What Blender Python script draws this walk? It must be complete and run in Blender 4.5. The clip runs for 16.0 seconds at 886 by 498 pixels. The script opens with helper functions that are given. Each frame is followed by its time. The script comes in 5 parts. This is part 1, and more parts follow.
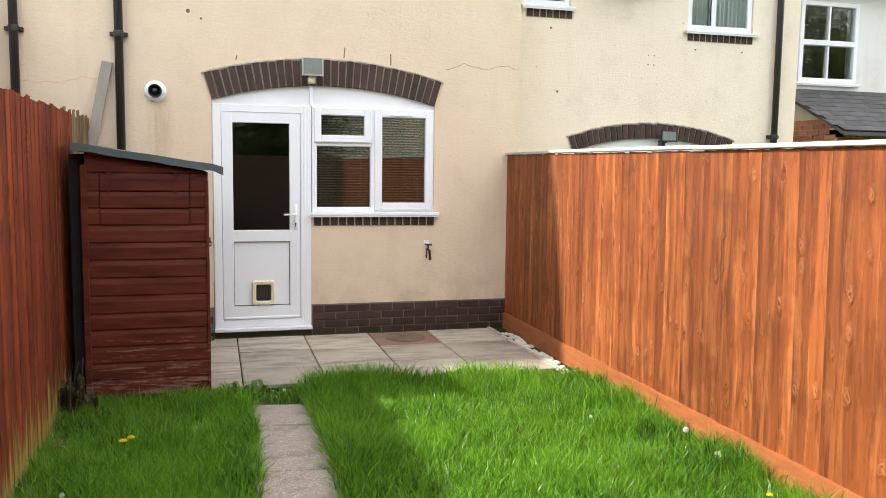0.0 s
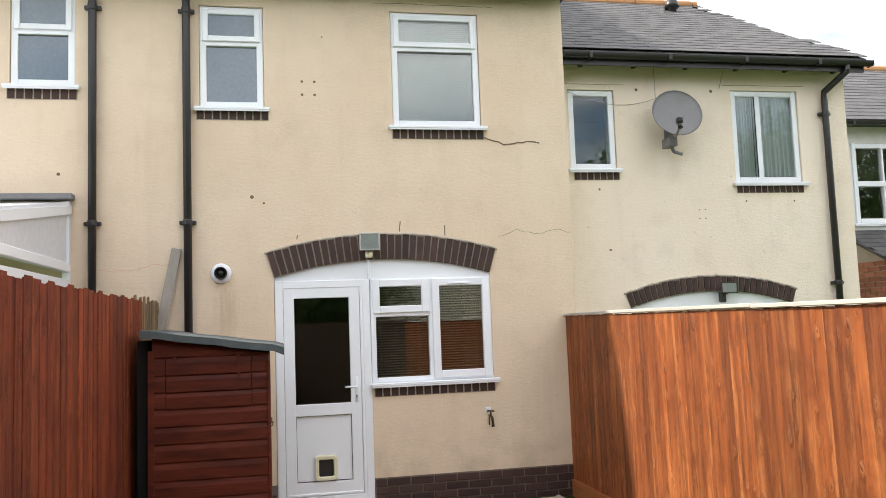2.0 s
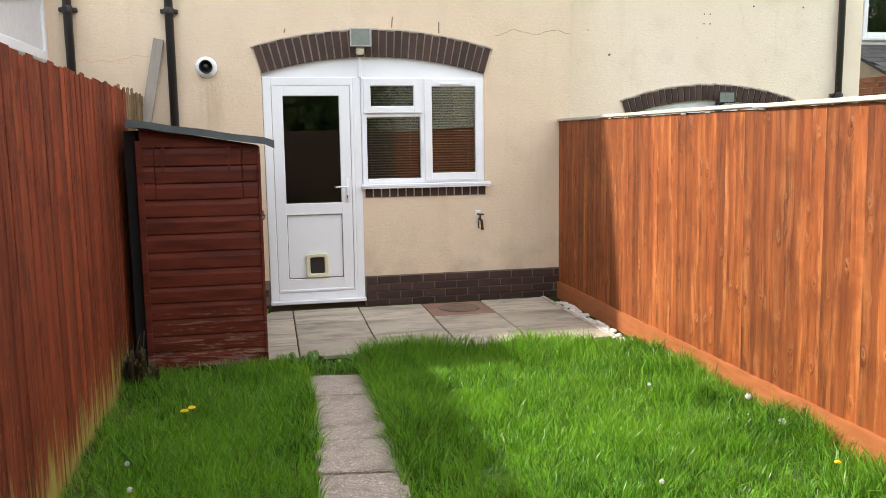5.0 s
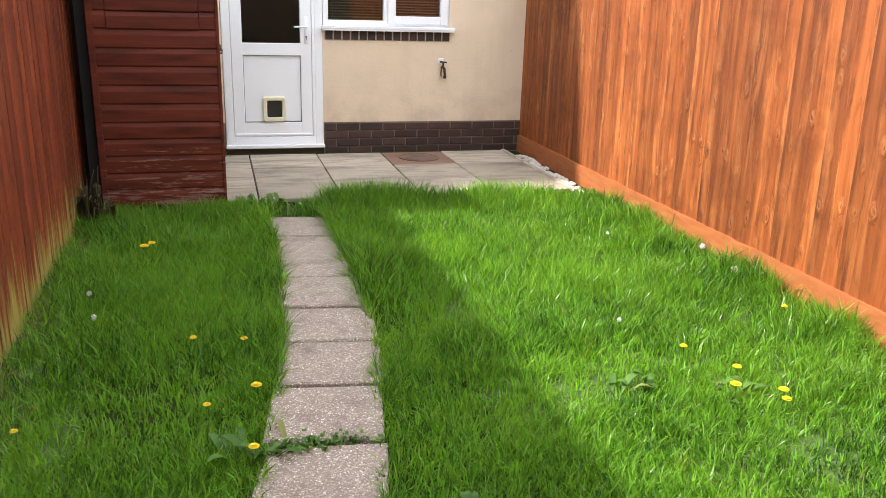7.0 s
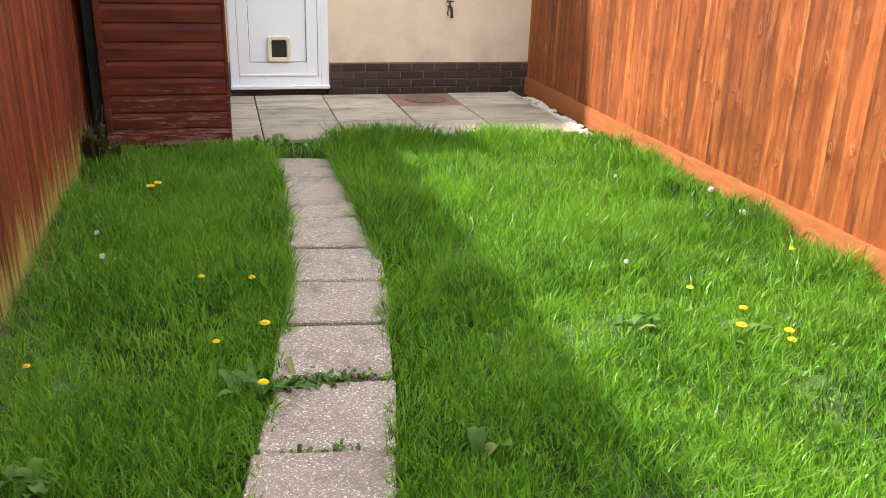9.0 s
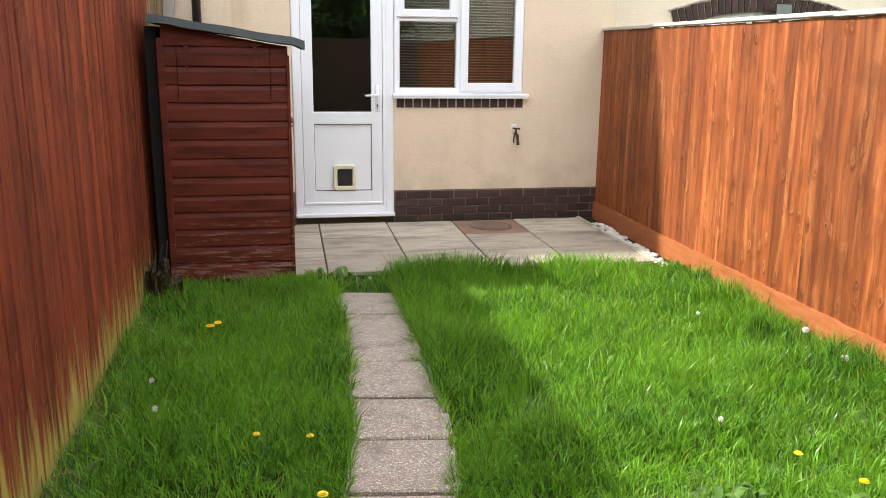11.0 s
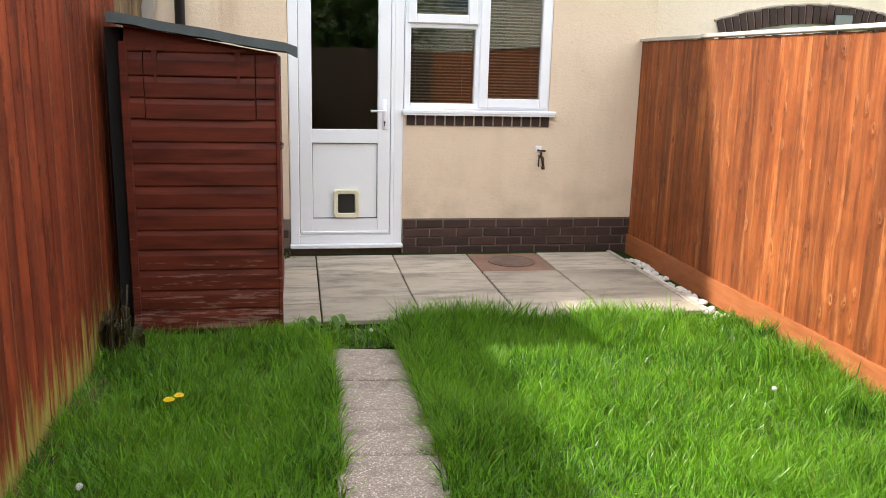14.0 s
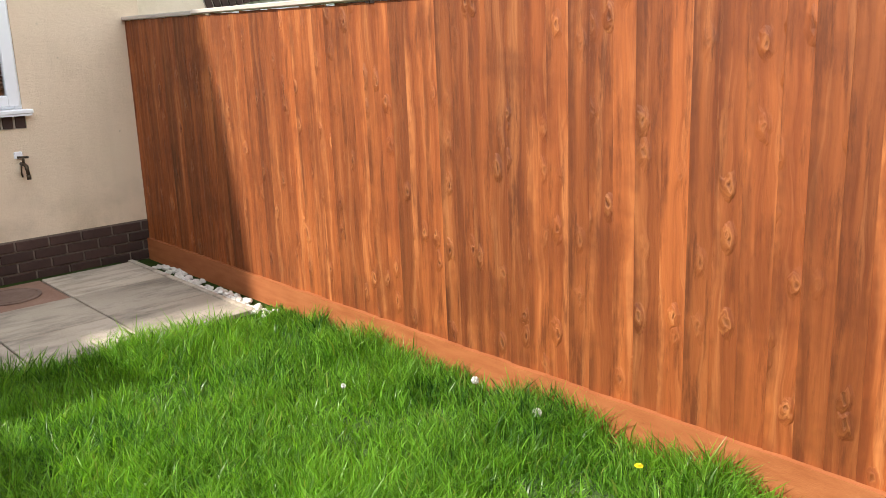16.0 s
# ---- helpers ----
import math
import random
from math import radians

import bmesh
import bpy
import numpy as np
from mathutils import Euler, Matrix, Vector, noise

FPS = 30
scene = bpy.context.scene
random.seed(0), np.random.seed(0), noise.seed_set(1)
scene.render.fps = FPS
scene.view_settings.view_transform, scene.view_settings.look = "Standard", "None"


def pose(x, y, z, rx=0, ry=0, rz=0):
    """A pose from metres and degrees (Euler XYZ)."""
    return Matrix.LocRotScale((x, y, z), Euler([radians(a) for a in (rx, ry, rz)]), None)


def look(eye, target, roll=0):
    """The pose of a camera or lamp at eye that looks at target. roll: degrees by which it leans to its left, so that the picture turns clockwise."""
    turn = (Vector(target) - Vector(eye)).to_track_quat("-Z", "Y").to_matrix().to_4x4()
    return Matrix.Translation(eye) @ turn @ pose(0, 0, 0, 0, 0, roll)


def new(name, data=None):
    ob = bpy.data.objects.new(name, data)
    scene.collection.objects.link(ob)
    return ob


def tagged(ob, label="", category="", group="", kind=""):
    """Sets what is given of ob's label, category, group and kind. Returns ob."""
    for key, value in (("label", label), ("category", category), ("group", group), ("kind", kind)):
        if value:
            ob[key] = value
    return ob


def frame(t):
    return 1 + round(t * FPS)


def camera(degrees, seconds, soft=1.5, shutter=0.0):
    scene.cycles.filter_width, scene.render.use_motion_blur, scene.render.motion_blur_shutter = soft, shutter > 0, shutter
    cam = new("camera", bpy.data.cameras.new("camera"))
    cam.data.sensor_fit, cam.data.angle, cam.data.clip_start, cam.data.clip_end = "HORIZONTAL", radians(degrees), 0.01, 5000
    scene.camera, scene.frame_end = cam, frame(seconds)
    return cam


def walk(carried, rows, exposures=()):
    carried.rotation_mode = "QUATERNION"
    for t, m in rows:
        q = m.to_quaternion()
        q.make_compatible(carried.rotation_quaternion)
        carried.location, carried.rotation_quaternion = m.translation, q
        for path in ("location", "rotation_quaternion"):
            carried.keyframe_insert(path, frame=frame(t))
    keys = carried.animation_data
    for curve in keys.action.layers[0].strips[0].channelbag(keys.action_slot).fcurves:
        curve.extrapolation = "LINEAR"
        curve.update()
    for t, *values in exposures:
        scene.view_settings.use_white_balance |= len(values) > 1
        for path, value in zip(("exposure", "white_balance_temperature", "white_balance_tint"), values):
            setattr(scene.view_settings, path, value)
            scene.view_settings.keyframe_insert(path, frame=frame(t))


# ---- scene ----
cam = camera(57.0, 16.0, soft=0.7)
PATH = [
    (0, (0.013, -7.809, 1.625), (0.551, -5.894, 1.422), 0.8),
    (0.5, (0.043, -7.824, 1.646), (0.574, -5.9, 1.517), -0.3),
    (1, (0.046, -7.835, 1.703), (0.55, -5.899, 1.682), -1.5),
    (1.5, (0.062, -7.842, 1.702), (0.505, -5.895, 1.81), -2.0),
    (2, (0.057, -7.852, 1.73), (0.45, -5.899, 1.907), -2.1),
    (2.5, (0.062, -7.869, 1.767), (0.431, -5.913, 1.96), -2.4),
    (3, (0.072, -7.872, 1.735), (0.438, -5.911, 1.874), -2.7),
    (3.5, (0.035, -7.802, 1.638), (0.416, -5.839, 1.621), -2.2),
    (3.7, (0.046, -7.803, 1.646), (0.423, -5.841, 1.557), -1.8),
    (6, (-0.014, -7.732, 1.532), (0.454, -5.823, 1.161), 0.2),
    (6.5, (-0.04, -7.729, 1.51), (0.457, -5.858, 1.011), 1.1),
    (7, (-0.058, -7.736, 1.481), (0.457, -5.899, 0.882), 1.8),
    (7.5, (-0.05, -7.739, 1.46), (0.469, -5.923, 0.801), 1.5),
    (8, (-0.05, -7.753, 1.457), (0.46, -5.954, 0.746), 1.6),
    (8.2, (-0.048, -7.749, 1.456), (0.455, -5.958, 0.723), 1.6),
    (10.3, (-0.11, -7.609, 1.48), (0.377, -5.771, 0.861), 2.4),
    (10.5, (-0.101, -7.559, 1.5), (0.371, -5.697, 0.943), 1.8),
    (11, (-0.047, -7.439, 1.535), (0.317, -5.529, 1.065), 0.7),
    (11.5, (-0.034, -7.321, 1.531), (0.17, -5.38, 1.092), 0.8),
    (12, (-0.05, -7.208, 1.53), (0.088, -5.258, 1.112), 1.1),
    (12.5, (-0.083, -7.045, 1.551), (0.107, -5.096, 1.145), 0.6),
    (13, (-0.043, -6.875, 1.54), (0.224, -4.938, 1.122), 0.0),
    (13.5, (0.028, -6.682, 1.559), (0.318, -4.749, 1.135), 0.5),
    (14, (0.07, -6.526, 1.526), (0.417, -4.607, 1.083), 1.5),
    (14.5, (0.088, -6.339, 1.534), (0.658, -4.479, 1.069), 1.8),
    (15, (0.095, -6.207, 1.535), (1.015, -4.497, 1.054), 0.9),
    (15.5, (0.181, -6.099, 1.523), (1.331, -4.541, 1.025), -0.4),
    (16, (0.276, -5.99, 1.545), (1.615, -4.588, 1.052), -1.3),
]
walk(cam, [(t, look(eye, target, roll)) for t, eye, target, roll in PATH],
     exposures=[(0.0, 0.70), (1.0, 0.46), (2.5, 0.34), (3.0, 0.26), (3.5, 0.36), (6.0, 0.74), (8.0, 0.98), (10.5, 0.84), (14.5, 0.80), (16.0, 0.50)])

# ---- world and light ----
SUN_DIR = Vector((-1.06, 0.23, 1.0)).normalized()      # towards the sun
world = bpy.data.worlds.new("sky")
scene.world = world
world.use_nodes = True
wn, wl = world.node_tree.nodes, world.node_tree.links
wn.clear()
w_out = wn.new("ShaderNodeOutputWorld")
w_bg = wn.new("ShaderNodeBackground")
w_sky = wn.new("ShaderNodeTexSky")
w_sky.sky_type = "NISHITA"
w_sky.sun_disc = False
w_sky.sun_elevation = math.asin(SUN_DIR.z)
w_sky.sun_rotation = math.atan2(SUN_DIR.x, SUN_DIR.y)
w_tc = wn.new("ShaderNodeTexCoord")
w_map = wn.new("ShaderNodeMapping")
w_map.inputs["Scale"].default_value = (1.6, 1.6, 4.0)
w_noise = wn.new("ShaderNodeTexNoise")
w_noise.inputs["Scale"].default_value = 2.2
w_noise.inputs["Detail"].default_value = 7
w_ramp = wn.new("ShaderNodeValToRGB")
w_ramp.color_ramp.elements[0].position, w_ramp.color_ramp.elements[1].position = 0.30, 0.52
w_tone = wn.new("ShaderNodeValToRGB")
w_tone.color_ramp.elements[0].position, w_tone.color_ramp.elements[1].position = 0.34, 0.60
w_tone.color_ramp.elements[0].color = (4.6, 4.8, 5.3, 1)
w_tone.color_ramp.elements[1].color = (16.5, 16.5, 16.6, 1)
w_mix = wn.new("ShaderNodeMix")
w_mix.data_type = "RGBA"
wl.new(w_tc.outputs["Generated"], w_map.inputs["Vector"])
wl.new(w_map.outputs[0], w_noise.inputs["Vector"])
wl.new(w_noise.outputs["Fac"], w_ramp.inputs["Fac"])
wl.new(w_noise.outputs["Fac"], w_tone.inputs["Fac"])
wl.new(w_ramp.outputs["Color"], w_mix.inputs[0])
wl.new(w_sky.outputs["Color"], w_mix.inputs[6])
wl.new(w_tone.outputs["Color"], w_mix.inputs[7])
wl.new(w_mix.outputs[2], w_bg.inputs["Color"])
w_bg.inputs["Strength"].default_value = 0.14
wl.new(w_bg.outputs[0], w_out.inputs["Surface"])

sun = new("sun", bpy.data.lights.new("sun", "SUN"))
sun.data.energy, sun.data.angle, sun.data.color = 5.0, radians(1.4), (1.0, 0.93, 0.82)
sun.matrix_basis = look(SUN_DIR * 30, (0, 0, 0))

# ---- materials ----


def node_mat(name):
    m = bpy.data.materials.new(name)
    m.use_nodes = True
    nt = m.node_tree
    return m, nt, nt.nodes, nt.links, nt.nodes["Principled BSDF"]


def coords(nt, stretch=(1, 1, 1), shuffle=True):
    """Object coordinates, shifted by each object's own random number."""
    tc = nt.nodes.new("ShaderNodeTexCoord")
    mp = nt.nodes.new("ShaderNodeMapping")
    mp.inputs["Scale"].default_value = stretch
    if shuffle:
        info = nt.nodes.new("ShaderNodeObjectInfo")
        mul = nt.nodes.new("ShaderNodeMath")
        mul.operation = "MULTIPLY"
        mul.inputs[1].default_value = 71.3
        add = nt.nodes.new("ShaderNodeVectorMath")
        nt.links.new(info.outputs["Random"], mul.inputs[0])
        nt.links.new(tc.outputs["Object"], add.inputs[0])
        nt.links.new(mul.outputs[0], add.inputs[1])
        nt.links.new(add.outputs[0], mp.inputs["Vector"])
    else:
        nt.links.new(tc.outputs["Object"], mp.inputs["Vector"])
    return mp.outputs[0], tc


def tex(nt, vec, scale, detail=5, rough=0.55):
    n = nt.nodes.new("ShaderNodeTexNoise")
    n.inputs["Scale"].default_value, n.inputs["Detail"].default_value, n.inputs["Roughness"].default_value = scale, detail, rough
    nt.links.new(vec, n.inputs["Vector"])
    return n.outputs["Fac"]


def ramp(nt, fac, lo, hi):
    n = nt.nodes.new("ShaderNodeMapRange")
    n.inputs["From Min"].default_value, n.inputs["From Max"].default_value = lo, hi
    nt.links.new(fac, n.inputs["Value"])
    return n.outputs[0]


def mix(nt, fac, a, b, mode="MIX"):
    n = nt.nodes.new("ShaderNodeMix")
    n.data_type, n.blend_type = "RGBA", mode
    for sock, v in ((n.inputs[0], fac), (n.inputs[6], a), (n.inputs[7], b)):
        if isinstance(v, bpy.types.NodeSocket):
            nt.links.new(v, sock)
        elif isinstance(v, (int, float)):
            sock.default_value = v
        else:
            sock.default_value = (*v, 1)
    return n.outputs[2]


def times(nt, a, b, op="MULTIPLY"):
    n = nt.nodes.new("ShaderNodeMath")
    n.operation = op
    for sock, v in zip(n.inputs, (a, b)):
        if isinstance(v, bpy.types.NodeSocket):
            nt.links.new(v, sock)
        else:
            sock.default_value = v
    return n.outputs[0]


def bump(nt, bsdf, height, strength, dist):
    n = nt.nodes.new("ShaderNodeBump")
    n.inputs["Strength"].default_value, n.inputs["Distance"].default_value = strength, dist
    nt.links.new(height, n.inputs["Height"])
    nt.links.new(n.outputs[0], bsdf.inputs["Normal"])


def plain(name, c1, c2, rough=0.6, big=2.0, fine=40.0, relief=0.2, dist=0.002, metal=0.0, stretch=(1, 1, 1), vary=0.0, shuffle=True, grain=0.35):
    """A surface of two tones at two scales with fine relief. vary: how far single pieces differ in tone."""
    m, nt, n, l, b = node_mat(name)
    v, _ = coords(nt, stretch, shuffle)
    col = mix(nt, ramp(nt, tex(nt, v, big), 0.3, 0.7), c1, c2)
    f = tex(nt, v, fine, 3)
    col = mix(nt, grain, col, mix(nt, f, tuple(x * 0.55 for x in c1), tuple(min(1, x * 1.3) for x in c2)))
    if vary:
        info = n.new("ShaderNodeObjectInfo")
        hsv = n.new("ShaderNodeHueSaturation")
        l.new(ramp(nt, info.outputs["Random"], -vary, 1 + vary), hsv.inputs["Fac"])
        val = n.new("ShaderNodeMapRange")
        val.inputs["To Min"].default_value, val.inputs["To Max"].default_value = 1 - vary, 1 + vary
        l.new(info.outputs["Random"], val.inputs["Value"])
        hsv.inputs["Fac"].default_value = 1
        l.remove(hsv.inputs["Fac"].links[0])
        l.new(val.outputs[0], hsv.inputs["Value"])
        l.new(col, hsv.inputs["Color"])
        col = hsv.outputs[0]
    l.new(col, b.inputs["Base Color"])
    b.inputs["Roughness"].default_value, b.inputs["Metallic"].default_value = rough, metal
    if relief:
        bump(nt, b, f, relief, dist)
    return m


def render_wall(name, c1, c2, stain=None):
    """Painted roughcast with rain streaks and grime."""
    m, nt, n, l, b = node_mat(name)
    v, tc = coords(nt, shuffle=False)
    col = mix(nt, ramp(nt, tex(nt, v, 0.8, 6), 0.3, 0.7), c1, c2)
    sv, _ = coords(nt, (5.0, 5.0, 0.5), False)
    streak = ramp(nt, tex(nt, sv, 1.0, 5), 0.56, 0.8)
    col = mix(nt, times(nt, streak, 0.16), col, (0.42, 0.33, 0.2))
    sep = n.new("ShaderNodeSeparateXYZ")
    l.new(tc.outputs["Object"], sep.inputs[0])
    low = n.new("ShaderNodeMapRange")
    for key, val in (("From Min", 0.75), ("From Max", 0.2)):
        low.inputs[key].default_value = val
    l.new(sep.outputs["Z"], low.inputs["Value"])
    moss = times(nt, low.outputs[0], ramp(nt, tex(nt, v, 3.5, 6), 0.45, 0.7))
    col = mix(nt, times(nt, moss, 0.45), col, (0.25, 0.22, 0.13))
    if stain:
        sx, sz, sw, sh = stain
        ax = times(nt, times(nt, sep.outputs["X"], -sx, "ADD"), 1 / sw)
        az = times(nt, times(nt, sep.outputs["Z"], -sz, "ADD"), 1 / sh)
        far = n.new("ShaderNodeMath")
        far.operation = "SQRT"
        l.new(times(nt, times(nt, ax, ax), times(nt, az, az), "ADD"), far.inputs[0])
        soft_edge = n.new("ShaderNodeMapRange")
        soft_edge.inputs["From Min"].default_value, soft_edge.inputs["From Max"].default_value = 1.0, 0.3
        l.new(far.outputs[0], soft_edge.inputs["Value"])
        col = mix(nt, times(nt, soft_edge.outputs[0], times(nt, ramp(nt, tex(nt, sv, 3.0, 5), 0.3, 0.7), 0.6)), col, (0.40, 0.25, 0.12))
    col = mix(nt, times(nt, ramp(nt, tex(nt, v, 2.4, 6, 0.65), 0.5, 0.7), 0.22), col, (0.52, 0.41, 0.29))
    spots = ramp(nt, tex(nt, v, 17, 2), 0.72, 0.78)
    col = mix(nt, times(nt, spots, 0.4), col, (0.3, 0.24, 0.15))
    grit = tex(nt, v, 150, 4, 0.7)
    wide, _ = coords(nt, (22, 22, 38), False)
    grit2 = times(nt, tex(nt, wide, 1.0, 4, 0.65), 2.2)
    col = mix(nt, 0.12, col, mix(nt, grit, (0.3, 0.25, 0.16), (1, 0.92, 0.7)))
    l.new(col, b.inputs["Base Color"])
    b.inputs["Roughness"].default_value = 0.92
    bump(nt, b, times(nt, grit, grit2, "ADD"), 0.4, 0.007)
    return m


def fence_wood(name, dark, mid, light, algae=0.0, rough=0.62, saw=0.0, stripe=1.0, gloss=0.35):
    """Stained softwood: flowing grain along the board, raised knots, uneven stain, saw marks, algae at the foot."""
    m, nt, n, l, b = node_mat(name)
    tc = n.new("ShaderNodeTexCoord")
    info = n.new("ShaderNodeObjectInfo")
    # board's own space: across (y), along (z), shifted for each board
    sep = n.new("ShaderNodeSeparateXYZ")
    l.new(tc.outputs["Object"], sep.inputs[0])
    across, along = sep.outputs["Y"], sep.outputs["Z"]
    shift = times(nt, info.outputs["Random"], 83.7)

    def flat(kx, kz, wobble=None):
        c = n.new("ShaderNodeCombineXYZ")
        x = times(nt, across, kx)
        if wobble:
            x = times(nt, x, wobble, "ADD")
        l.new(x, c.inputs[0])
        l.new(times(nt, along, kz), c.inputs[1])
        l.new(shift, c.inputs[2])
        return c.outputs[0]

    # knots: scattered centres that push the grain aside
    vor = n.new("ShaderNodeTexVoronoi")
    vor.inputs["Scale"].default_value = 1.0
    place = n.new("ShaderNodeVectorMath")
    l.new(flat(11.0, 5.5), place.inputs[0])
    l.new(times(nt, tex(nt, flat(30, 16), 1.0, 2), 0.40), place.inputs[1])
    cell = n.new("ShaderNodeVectorMath")
    cell.operation = "MULTIPLY"
    cell.inputs[1].default_value = (1, 1, 0)
    l.new(place.outputs[0], cell.inputs[0])
    off = n.new("ShaderNodeCombineXYZ")
    l.new(shift, off.inputs[0])
    l.new(times(nt, info.outputs["Random"], 51.3), off.inputs[1])
    moved = n.new("ShaderNodeVectorMath")
    l.new(cell.outputs[0], moved.inputs[0])
    l.new(off.outputs[0], moved.inputs[1])
    vor.voronoi_dimensions = "2D"
    l.new(moved.outputs[0], vor.inputs["Vector"])
    pick = n.new("ShaderNodeSeparateColor")
    l.new(vor.outputs["Color"], pick.inputs[0])
    few = ramp(nt, pick.outputs[0], 0.62, 0.90)
    near = times(nt, ramp(nt, vor.outputs["Distance"], 0.34, 0.04), few)
    core = times(nt, ramp(nt, vor.outputs["Distance"], 0.11, 0.03), few)
    rim = times(nt, ramp(nt, vor.outputs["Distance"], 0.20, 0.08), few)
    # grain
    flow = times(nt, tex(nt, flat(7, 1.6), 1.0, 3), 1.6)
    flow = times(nt, flow, times(nt, near, 1.1), "ADD")
    g1 = tex(nt, flat(26 * stripe, 0.8, flow), 1.0, 5, 0.6)
    col = mix(nt, ramp(nt, g1, 0.33, 0.67), dark, mid)
    g2 = tex(nt, flat(17 * stripe, 0.55, flow), 1.3, 4, 0.6)
    col = mix(nt, times(nt, ramp(nt, g2, 0.52, 0.70), 0.6), col, light)
    fine = tex(nt, flat(150 * stripe, 3.0, times(nt, flow, 5.0)), 1.0, 3)
    col = mix(nt, times(nt, ramp(nt, fine, 0.5, 0.72), 0.16 * stripe), col, tuple(x * 0.5 for x in dark))
    # stain that took unevenly, in long dark drags
    drag = tex(nt, flat(24 * stripe, 2.0 / stripe, None), 1.0, 6, 0.72)
    col = mix(nt, times(nt, ramp(nt, drag, 0.53, 0.66), 0.75), col, tuple(x * 0.55 for x in dark))
    # broken dark streaks along the board's +y edge
    lap = times(nt, ramp(nt, across, 0.085, 0.108), ramp(nt, tex(nt, flat(4, 2.2), 1.0, 4, 0.7), 0.42, 0.6))
    col = mix(nt, times(nt, lap, 0.6), col, tuple(x * 0.5 for x in dark))
    # uneven stain across neighbouring boards
    geo = n.new("ShaderNodeNewGeometry")
    cloud = tex(nt, geo.outputs["Position"], 3.4, 4, 0.6)
    col = mix(nt, times(nt, ramp(nt, cloud, 0.50, 0.66), 0.5), col, tuple(x * 0.75 for x in dark))
    # knots' tone
    col = mix(nt, times(nt, near, 0.3), col, tuple(x * 0.7 for x in dark))
    col = mix(nt, times(nt, times(nt, rim, ramp(nt, g2, 0.42, 0.55)), 0.45), col, light)
    col = mix(nt, times(nt, core, 0.65), col, tuple(x * 0.45 for x in dark))
    hsv = n.new("ShaderNodeHueSaturation")
    val = n.new("ShaderNodeMapRange")
    val.inputs["To Min"].default_value, val.inputs["To Max"].default_value = 0.76, 1.3
    l.new(info.outputs["Random"], val.inputs["Value"])
    l.new(val.outputs[0], hsv.inputs["Value"])
    l.new(col, hsv.inputs["Color"])
    col = hsv.outputs[0]
    if algae:
        edge = times(nt, along, times(nt, tex(nt, flat(16, 1.4), 1.3, 4), 1.15), "SUBTRACT")
        up = ramp(nt, edge, -0.26, -0.50)
        col = mix(nt, times(nt, up, algae), col, (0.36, 0.31, 0.075))
    l.new(col, b.inputs["Base Color"])
    b.inputs["Roughness"].default_value = rough
    h = times(nt, times(nt, fine, 0.35), times(nt, g1, 0.5), "ADD")
    h = times(nt, h, times(nt, near, 1.5), "ADD")
    h = times(nt, h, times(nt, drag, 0.9), "ADD")
    h = times(nt, h, times(nt, core, 0.9), "SUBTRACT")
    if saw:
        h = times(nt, h, times(nt, tex(nt, flat(3, 170), 1.0, 2), saw), "ADD")
    b.inputs["Specular IOR Level"].default_value = gloss
    bump(nt, b, h, 0.9, 0.007)
    return m


def glass_mat(name, tint=(0.9, 0.95, 0.93)):
    m, nt, n, l, b = node_mat(name)
    b.inputs["Base Color"].default_value = (*tint, 1)
    b.inputs["Roughness"].default_value = 0.01
    b.inputs["Transmission Weight"].default_value = 1.0
    b.inputs["IOR"].default_value = 1.5
    return m


def leaf_mat(name, c1, c2, through_light=0.35, rough=0.5):
    """Blades and leaves: each differs a little, and some light passes through."""
    m, nt, n, l, b = node_mat(name)
    geo = n.new("ShaderNodeNewGeometry")
    v, _ = coords(nt, shuffle=False)
    col = mix(nt, times(nt, geo.outputs["Random Per Island"], 1.15, "POWER"), c1, c2)
    patch = ramp(nt, tex(nt, v, 1.7, 4), 0.35, 0.65)
    col = mix(nt, times(nt, patch, 0.35), col, (c2[0] * 1.3, c2[1] * 1.12, c2[2]))
    straw = ramp(nt, geo.outputs["Random Per Island"], 0.965, 0.97)
    col = mix(nt, times(nt, straw, 0.6), col, (0.28, 0.25, 0.09))
    l.new(col, b.inputs["Base Color"])
    b.inputs["Roughness"].default_value = rough
    b.inputs["Specular IOR Level"].default_value = 0.3
    tr = n.new("ShaderNodeBsdfTranslucent")
    l.new(mix(nt, 1.0, col, (1.32, 1.25, 0.5), "MULTIPLY"), tr.inputs["Color"])
    ms = n.new("ShaderNodeMixShader")
    ms.inputs[0].default_value = through_light
    l.new(b.outputs[0], ms.inputs[1])
    l.new(tr.outputs[0], ms.inputs[2])
    l.new(ms.outputs[0], n["Material Output"].inputs["Surface"])
    return m


M_CREAM = render_wall("cream_roughcast", (0.76, 0.595, 0.44), (0.82, 0.675, 0.52), (-0.44, 1.95, 0.13, 0.42))
M_PALE = render_wall("pale_cream_roughcast", (0.90, 0.765, 0.62), (0.93, 0.82, 0.69))
M_WHITEWALL = render_wall("white_painted_render", (0.76, 0.77, 0.78), (0.82, 0.82, 0.82))
M_UPVC = plain("white_upvc", (0.86, 0.89, 0.94), (0.88, 0.91, 0.95), 0.28, 1.5, 12, 0.0, 0.001, grain=0.03)
M_FLAP = plain("aged_cream_plastic", (0.78, 0.72, 0.5), (0.82, 0.77, 0.58), 0.4, 6, 40, 0.05)
M_BRICK = plain("dark_brown_brick", (0.036, 0.019, 0.016), (0.07, 0.036, 0.028), 0.75, 7, 70, 0.5, 0.003, vary=0.3)
M_REDBRICK = plain("red_brick", (0.26, 0.09, 0.05), (0.33, 0.14, 0.08), 0.85, 7, 70, 0.5, 0.003, vary=0.3)
